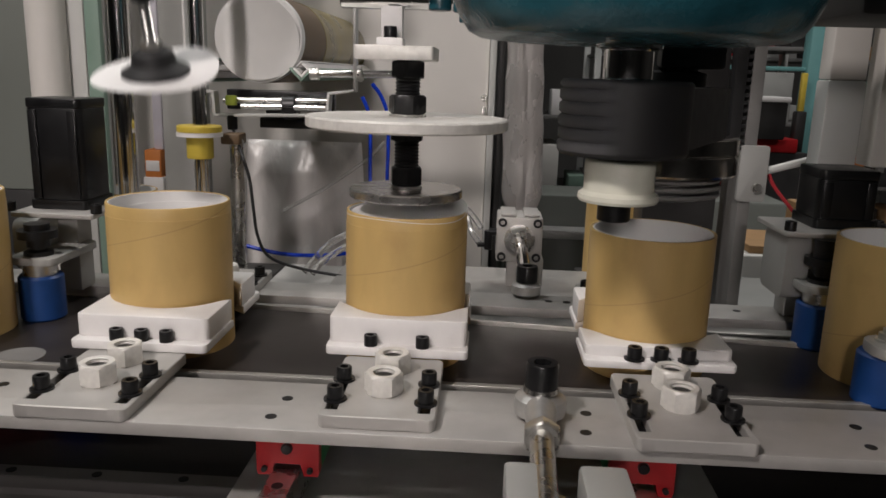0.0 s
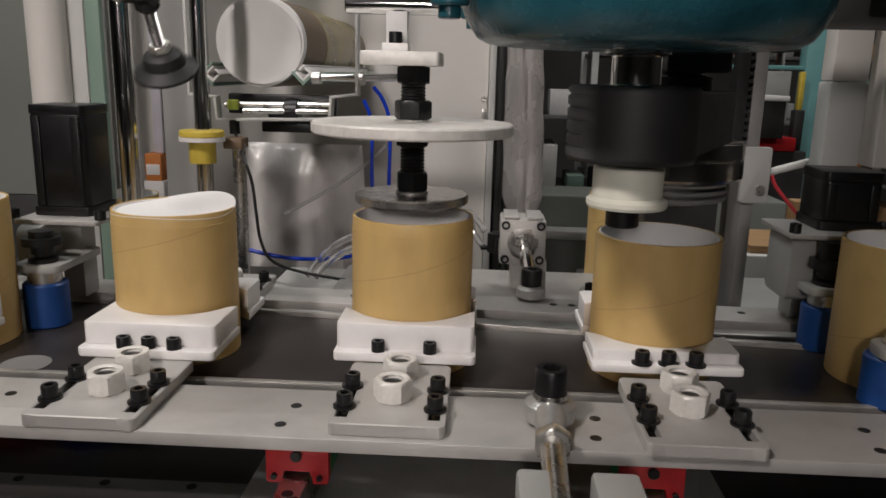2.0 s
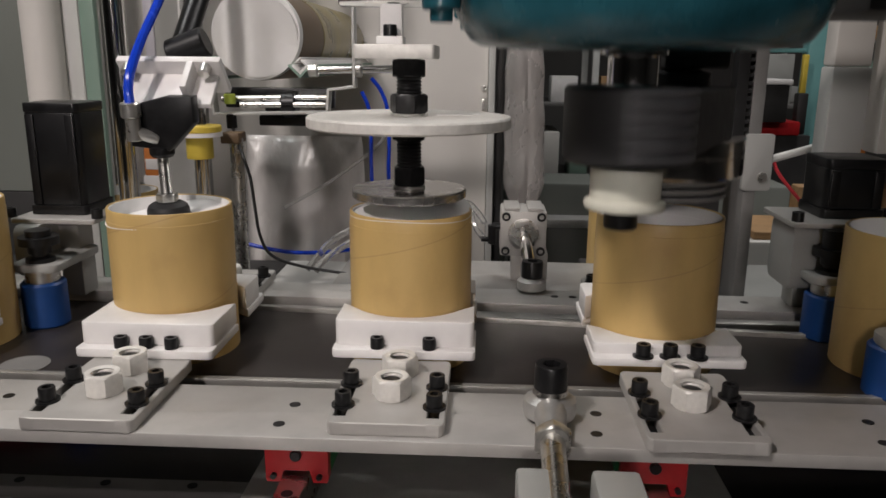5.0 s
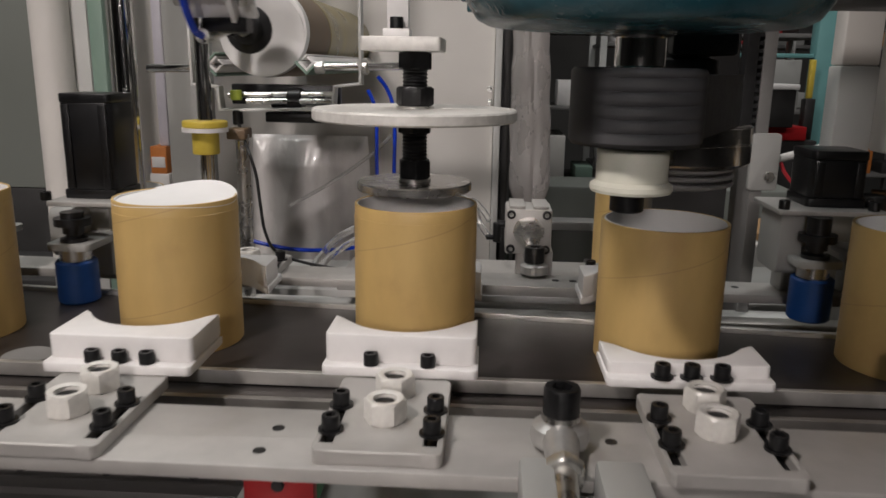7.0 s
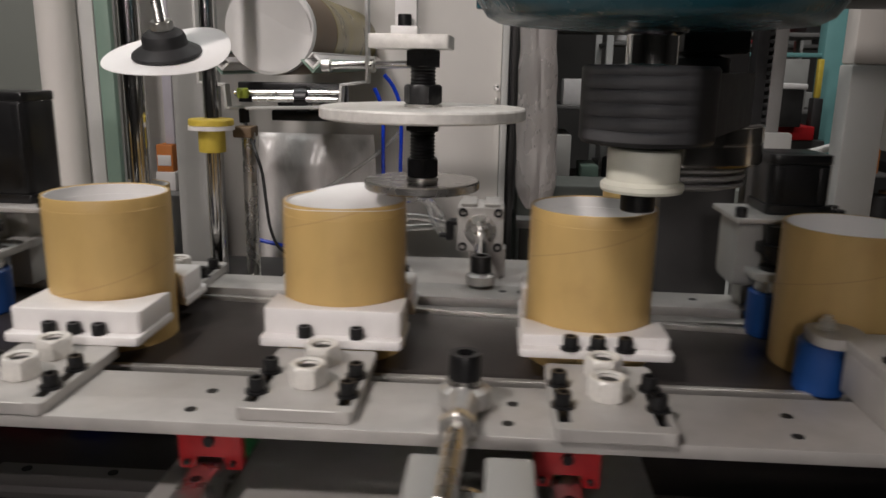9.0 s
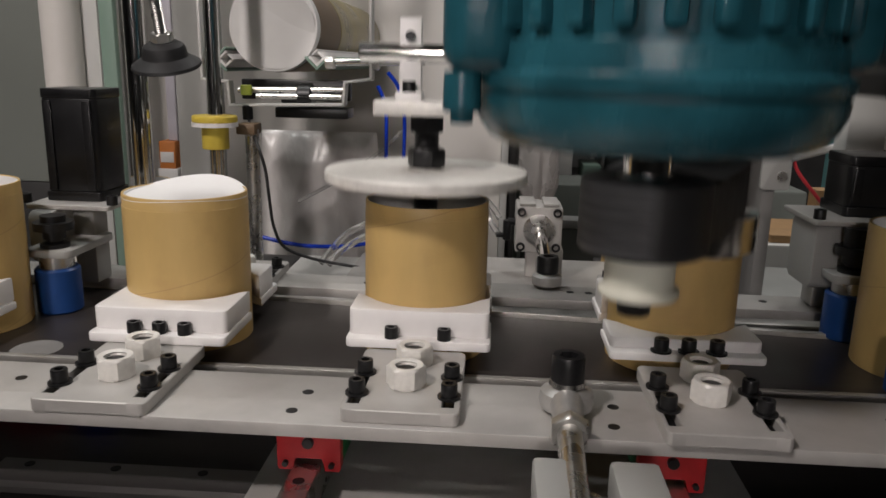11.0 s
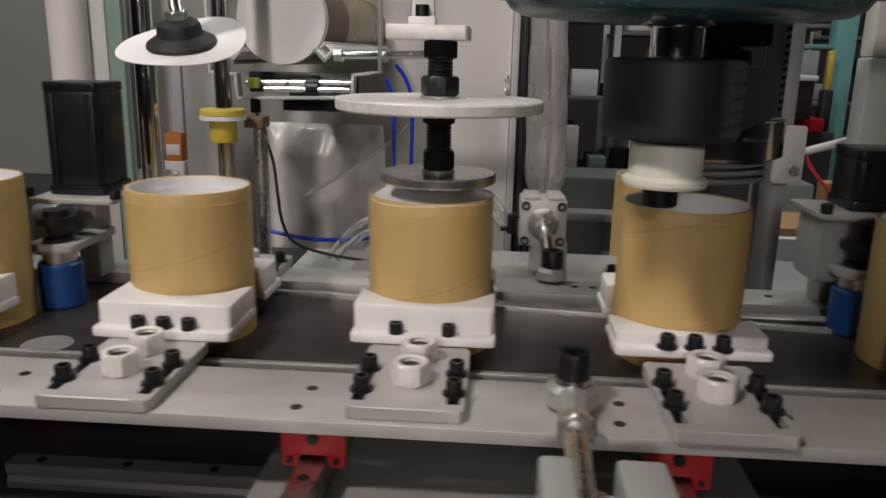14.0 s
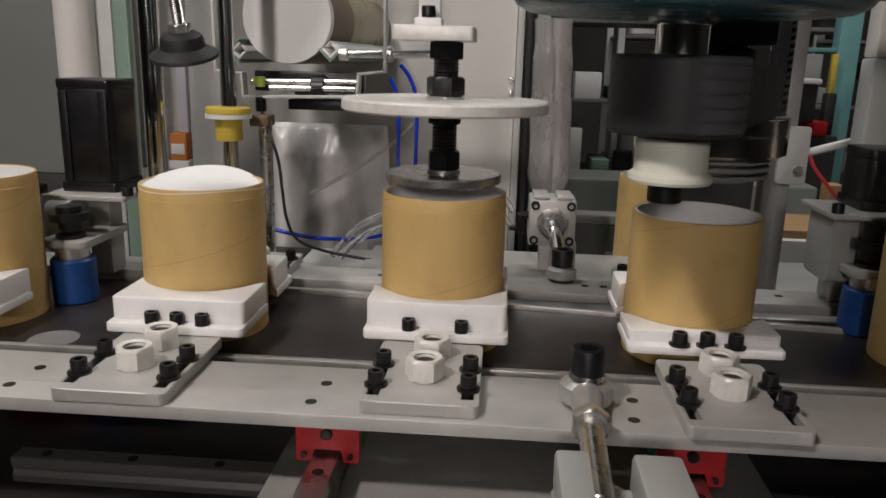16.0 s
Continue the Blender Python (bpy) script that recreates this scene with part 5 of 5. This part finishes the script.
clutter()
rack = thing("steel_frame", "turquoise painted steel frame before the racks", "steel frame", m=pose(0.0372, 0, -0.0872))
for q in ((1.085, 1.152, 2.00, 2.06, -0.9, 0.62), (0.62, 0.66, 2.00, 2.06, -0.9, 0.62)):
    bm = N()
    box(bm, *q, 0.004)
    part("upright", bm, POST, rack)
for z in (0.385, 0.600):
    bm = N()
    box(bm, 0.661, 1.084, 2.01, 2.05, z, z + 0.014, 0.002)
    part("cross_beam", bm, POST, rack)
far = thing("far_machine", "small red and grey machine with a yellow lever", "machine", m=pose(0.0336, 0, -0.0803))
for nm, mat, q in (("machine_base", DARK, (0.84, 1.070, 1.86, 1.98, -0.9, 0.1195)), ("red_cover", RED, (0.85, 1.030, 1.85, 1.97, 0.12, 0.1635)),
                   ("housing", DARK, (0.86, 0.966, 1.80, 1.95, 0.164, 0.279)), ("lid", NYLON, (0.855, 0.972, 1.79, 1.955, 0.2795, 0.296)), ("lever_foot", DARK, (1.034, 1.066, 1.90, 1.94, 0.120, 0.250)), ("yellow_lever", YELLOW, (1.041, 1.059, 1.91, 1.93, 0.2505, 0.372))):
    bm = N()
    box(bm, *q, 0.004)
    part(nm, bm, mat, far)
bm = N()
box(bm, 0.560, 0.74, 0.80, 1.00, -0.9, -0.03, 0.006)
solid("pale_crate", bm, CABINET, "pale crate standing behind the machine", "crate", m=pose(0.0156, 0, -0.0399))
bm = N()
box(bm, 0.575, 0.735, 0.815, 0.99, -0.0298, -0.014, 0.003)
solid("brown_carton", bm, CARTON, "flat brown carton lying on the pale crate", "carton", m=pose(0.0156, 0, -0.0399))
bm = N()
box(bm, 0.660, 0.690, 0.84, 0.88, -0.0138, 0.072, 0.003)
solid("wood_block", bm, CARTON, "upright wooden block on the brown carton", "wood block", m=pose(0.0156, 0, -0.0399))
bm = N()
box(bm, -0.597, -0.565, 0.75, 0.80, 0.066, 0.118, 0.002)
oc = solid("orange_carton", bm, ORANGE, "small orange and white carton", "carton", m=pose(0.0138, 0, -0.0201))
bm = N()
box(bm, -0.594, -0.568, 0.7485, 0.7499, 0.078, 0.098, 0.0002)
part("label_panel", bm, NYLON, oc, "white label panel")
bm = N()
box(bm, -0.600, -0.561, 0.748, 0.81, 0.0300, 0.0660, 0.002)
solid("white_carton", bm, NYLON, "small white carton under the orange one", "carton", m=pose(0.0138, 0, -0.0201))
bm = N()
box(bm, -0.5815, -0.5625, 0.76, 0.79, 0.1182, 0.42, 0.003)
solid("lavender_tube", bm, LAVENDER, "tall pale lavender packet standing on the carton", "packet", m=pose(0.0138, 0, -0.0201))
bm = N()
box(bm, -0.72, -0.52, 0.70, 0.89, -0.9, 0.0299, 0.004)
solid("side_stand", bm, GREY, "grey side stand behind the posts", "stand", m=pose(0.0138, 0, -0.0201))
bench = thing("low_bench", "pale-topped low bench with a dark green front", "bench", m=pose(0.0172, 0, -0.0493))
bm = N()
box(bm, 0.10, 0.52, 1.20, 1.26, -0.088, -0.066, 0.003)
part("bench_top", bm, MID, bench)
bm = N()
box(bm, 0.11, 0.51, 1.21, 1.25, -0.90, -0.0885, 0.003)
part("front_panel", bm, FLOOR, bench, "dark green front panel")

# upright block added in place of the grey-green floor beyond the bench
bm = N()
box(bm, 0.10, 0.90, 1.50, 1.70, -0.9, -0.008, 0.01)
solid("floor_stand_in", bm, PANEL, "grey-green upright block standing in for the floor behind the bench", "partition", m=pose(0.0236, 0, -0.0632))

packet = thing("tool_pouch", "crumpled red and dark blue pouch on the machine bed", "pouch")
for mat, x, y, w, z in ((RED, -0.405, 0.030, 0.045, 0.016), (HOSE, -0.335, 0.036, 0.032, 0.018), (DARK, -0.285, 0.042, 0.035, 0.018)):
    bm = N()
    lathe(bm, [(0, 0), (0.8, 0), (1.0, 0.25), (0.9, 0.7), (0.5, 1.0), (0, 0.9)], 18, Matrix.Translation((x, y, -0.1065)) @ Matrix.Diagonal((w, 0.028, z, 1)))
    for v in bm.verts:
        v.co += Vector((noise.noise(v.co * 60), noise.noise(v.co * 60 + Vector((5, 0, 0))), 0)) * 0.008
    part("pouch_fold", bm, mat, packet)

# on the steel table
bm = N()
lathe(bm, [(0, 0.0002), (0.0215, 0.0002), (0.0215, 0.0006), (0, 0.0006)], 36, pose(-0.3391, -0.0602, 0))
solid("grey_disc", bm, GREY, "small round grey disc on the steel table", "paper scrap")

# unseen fittings added over the two overhead fill lamps
for x, y in ((1.1, 1.3), (-0.9, 0.35)):
    lamp = thing("added_ceiling_fitting", "round white ceiling fitting, unseen, added over a fill lamp", "ceiling lamp", "ceiling lamps")
    bm = N()
    lathe(bm, [(0, 2.66), (0.37, 2.66), (0.40, 2.64), (0.40, 2.62), (0.38, 2.62), (0.37, 2.64), (0, 2.64)], 32, pose(x, y, 0))
    rod(bm, (x, y, 2.66), (x, y, 2.92), 0.012, 10)
    part("lamp_housing", bm, PALE, lamp)


# ---------------------------------------------------------------- motion
END = 16.0
RETURN = (-4.70, 0.0, 4.64, 9.37)      # offsets of the carrying stroke
BACK = (-4.70, 0.0, 4.69, 9.37, 14.10)  # offsets of the empty stroke
HEADS = (-4.70, 0.0, 4.66, 9.37, 14.09, 18.8)

S_OUT = ([2.03, 2.10, 2.20, 2.30, 2.40, 2.48, 2.55], [0, 0.2, 0.42, 0.6, 0.82, 0.97, 1])
S_LEFT = ([2.42, 2.5, 2.6, 2.7, 2.8, 2.9, 3.0, 3.1, 3.2, 3.3, 3.4, 3.44], [0, 0.05, 0.135, 0.235, 0.36, 0.445, 0.545, 0.66, 0.78, 0.89, 0.985, 1])
S_IN = ([3.38, 3.5, 3.6, 3.7, 3.78], [0, 0.18, 0.56, 0.9, 1])
S_RIGHT = ([3.74, 3.78, 3.88, 3.98, 4.08, 4.18, 4.28, 4.36, 4.46, 4.56, 4.63, 4.69], [0, 0.04, 0.15, 0.30, 0.40, 0.51, 0.60, 0.68, 0.79, 0.90, 0.97, 1])
S_PRESS = ([0.34, 0.4, 0.5, 0.6, 0.7, 0.9, 1.55, 1.6, 1.7, 1.8, 1.9, 1.98], [0, 0.02, 0.05, 0.059, 0.062, 0.066, 0.068, 0.065, 0.037, 0.010, 0.003, 0])
S_HEAD = ([0.32, 0.4, 0.5, 0.6, 0.7, 0.9, 1.2, 1.5, 1.6, 1.7, 1.8, 1.88], [0, 0.022, 0.060, 0.070, 0.0735, 0.079, 0.0905, 0.0930, 0.086, 0.046, 0.006, 0])


def stroke(t, offsets, curve):
    """How many strokes have been done by t, counted from the one of the first offset."""
    return sum(float(np.interp(t - o, *curve)) for o in offsets)


def shift(t):
    """The beams' place along the line and their distance from it."""
    left = stroke(t, BACK, S_LEFT) - stroke(t, RETURN, S_RIGHT)
    out = stroke(t, BACK, S_OUT) - stroke(t, RETURN, S_IN)
    return -PITCH * max(0.0, left), 0.087 * max(0.0, out)


def press_drop(t):
    return max(float(np.interp(t - o, *S_PRESS)) for o in HEADS)


def head_drop(t):
    return max(float(np.interp(t - o, *S_HEAD)) for o in HEADS)


AT_STACK, PULLED, OVER = (-0.2412, 0.3655, 0.2956), (-0.2422, 0.25, 0.2964), (-0.2255, 0.0, 0.2581)
ARM_ROWS = [(-0.10, *OVER, 19), (-0.02, *OVER, 19), (0.06, -0.228, 0.0, 0.222, 14), (0.13, -0.225, 0.0, 0.165, 8), (0.21, -0.222, 0.0, 0.1165, 4), (0.40, -0.222, 0.0, 0.1165, 4), (0.47, -0.224, 0.0, 0.150, 6), (0.58, -0.227, 0.0, 0.215, 12),
            (0.68, -0.232, 0.0, 0.250, 16), (0.90, -0.2307, 0.0, 0.2447, 17), (1.92, -0.2307, 0.0, 0.2447, 17), (2.02, -0.238, 0.05, 0.258, 35), (2.12, -0.245, 0.14, 0.280, 62), (2.24, *PULLED, 90), (2.44, *AT_STACK, 90), (2.76, *AT_STACK, 90),
            (3.08, *PULLED, 90), (3.28, *PULLED, 90), (3.38, -0.243, 0.13, 0.272, 55), (3.46, -0.233, 0.03, 0.257, 27), (3.54, *OVER, 19), (4.50, *OVER, 19)]


def arm_place(t):
    o = max(q for q in HEADS if q - 0.10 <= t)
    ts = [r[0] for r in ARM_ROWS]
    return [float(np.interp(t - o, ts, [r[k] for r in ARM_ROWS])) for k in (1, 2, 3, 4)]


def tube_shift(t):
    return stroke(t, RETURN[1:], S_RIGHT)


def rim_drop(k, t):
    """How far the rim of tube k has been rolled down by t."""
    done = 0.0
    for o in HEADS:
        at = k - 6 + round(tube_shift(max(0.0, o + 0.5)))
        if at > 1 or (at == 1 and o < -1):
            done = CURL if t > o + 0.5 or o < 0 else done
        elif at == 1 and t > o + 0.4:
            done = max(done, CURL * float(np.interp(t - o, [0.40, 0.60, 1.10], [0.0, 0.7, 1.0])))
    return done


def lid_place(n, t):
    """Lid n is laid on its tube in cycle n and pressed home in the next one."""
    laid = HEADS[n + 1] + 0.30 if n >= -1 else -4.70 * -n
    taken = laid - 2.15 if n >= 0 else -99
    if n >= 0 and t < taken:
        return pose(-0.2412, 0.3655 + 0.0008 * (n + 1), 0.2956, 90)
    if n >= 0 and t < laid:
        x, y, z, rx = arm_place(t)
        return pose(x, y, z, rx)
    station = -1 + tube_shift(t) - tube_shift(max(laid, 0))
    if n < 0:
        station = -1 - n + tube_shift(t)
    z = TUBE_H - 0.0035
    if n < -1:
        z = 0.0665
    else:
        pressing = HEADS[n + 2]
        if t > pressing + 0.3:
            lowest = max(press_drop(s) for s in np.arange(pressing + 0.3, min(t, pressing + 2.0) + 0.001, 0.05))
            z = min(z, 0.1455 - lowest - 0.0110)
    x = station * PITCH
    if n >= 0:
        settle = min(1.0, max(0.0, (t - laid - 0.12) / 0.35))
        x += (-0.222 + PITCH) * (1 - settle)
        z -= 0.0110 * (1 - settle)
    return pose(x, 0, z, 0, 0, 15 * n)


def sampled(f, step=2):
    rows = []
    k = 0
    last = round(END * FPS)
    while k <= last:
        rows.append((k / FPS, f(k / FPS)))
        k += step
    return rows


def motions():
    walk(FRONT, sampled(lambda t: pose(shift(t)[0], -shift(t)[1], 0)))
    walk(SLIDE, sampled(lambda t: pose(shift(t)[0], 0, 0)))
    walk(REAR, sampled(lambda t: pose(shift(t)[0], shift(t)[1], 0)))
    walk(REAR_SLIDE, sampled(lambda t: pose(shift(t)[0], 0, 0)))
    walk(PRESS, sampled(lambda t: pose(-0.0015, 0, 0.0020 - press_drop(t))))
    walk(HEAD, sampled(lambda t: pose(0.0030, 0, 0.0030 - head_drop(t))))
    walk(PULLEY, sampled(lambda t: pose(0.1585, -0.150, 0, 0, 0, -360 * (t - 1.5) / 0.3935)))
    walk(ARM, sampled(lambda t: pose(*arm_place(t))))
    for k, tube in enumerate(TUBES):
        walk(tube, sampled(lambda t, k=k: pose((k - 6 + tube_shift(t)) * PITCH, 0, 0, 0, 0, 71 * k)))
    for k, rim in enumerate(RIMS):
        walk(rim, sampled(lambda t, k=k: pose(0, 0, -rim_drop(k, t))))
    for k, lid in enumerate(LIDS):
        walk(lid, sampled(lambda t, k=k: lid_place(k - 4, t)))


motions()
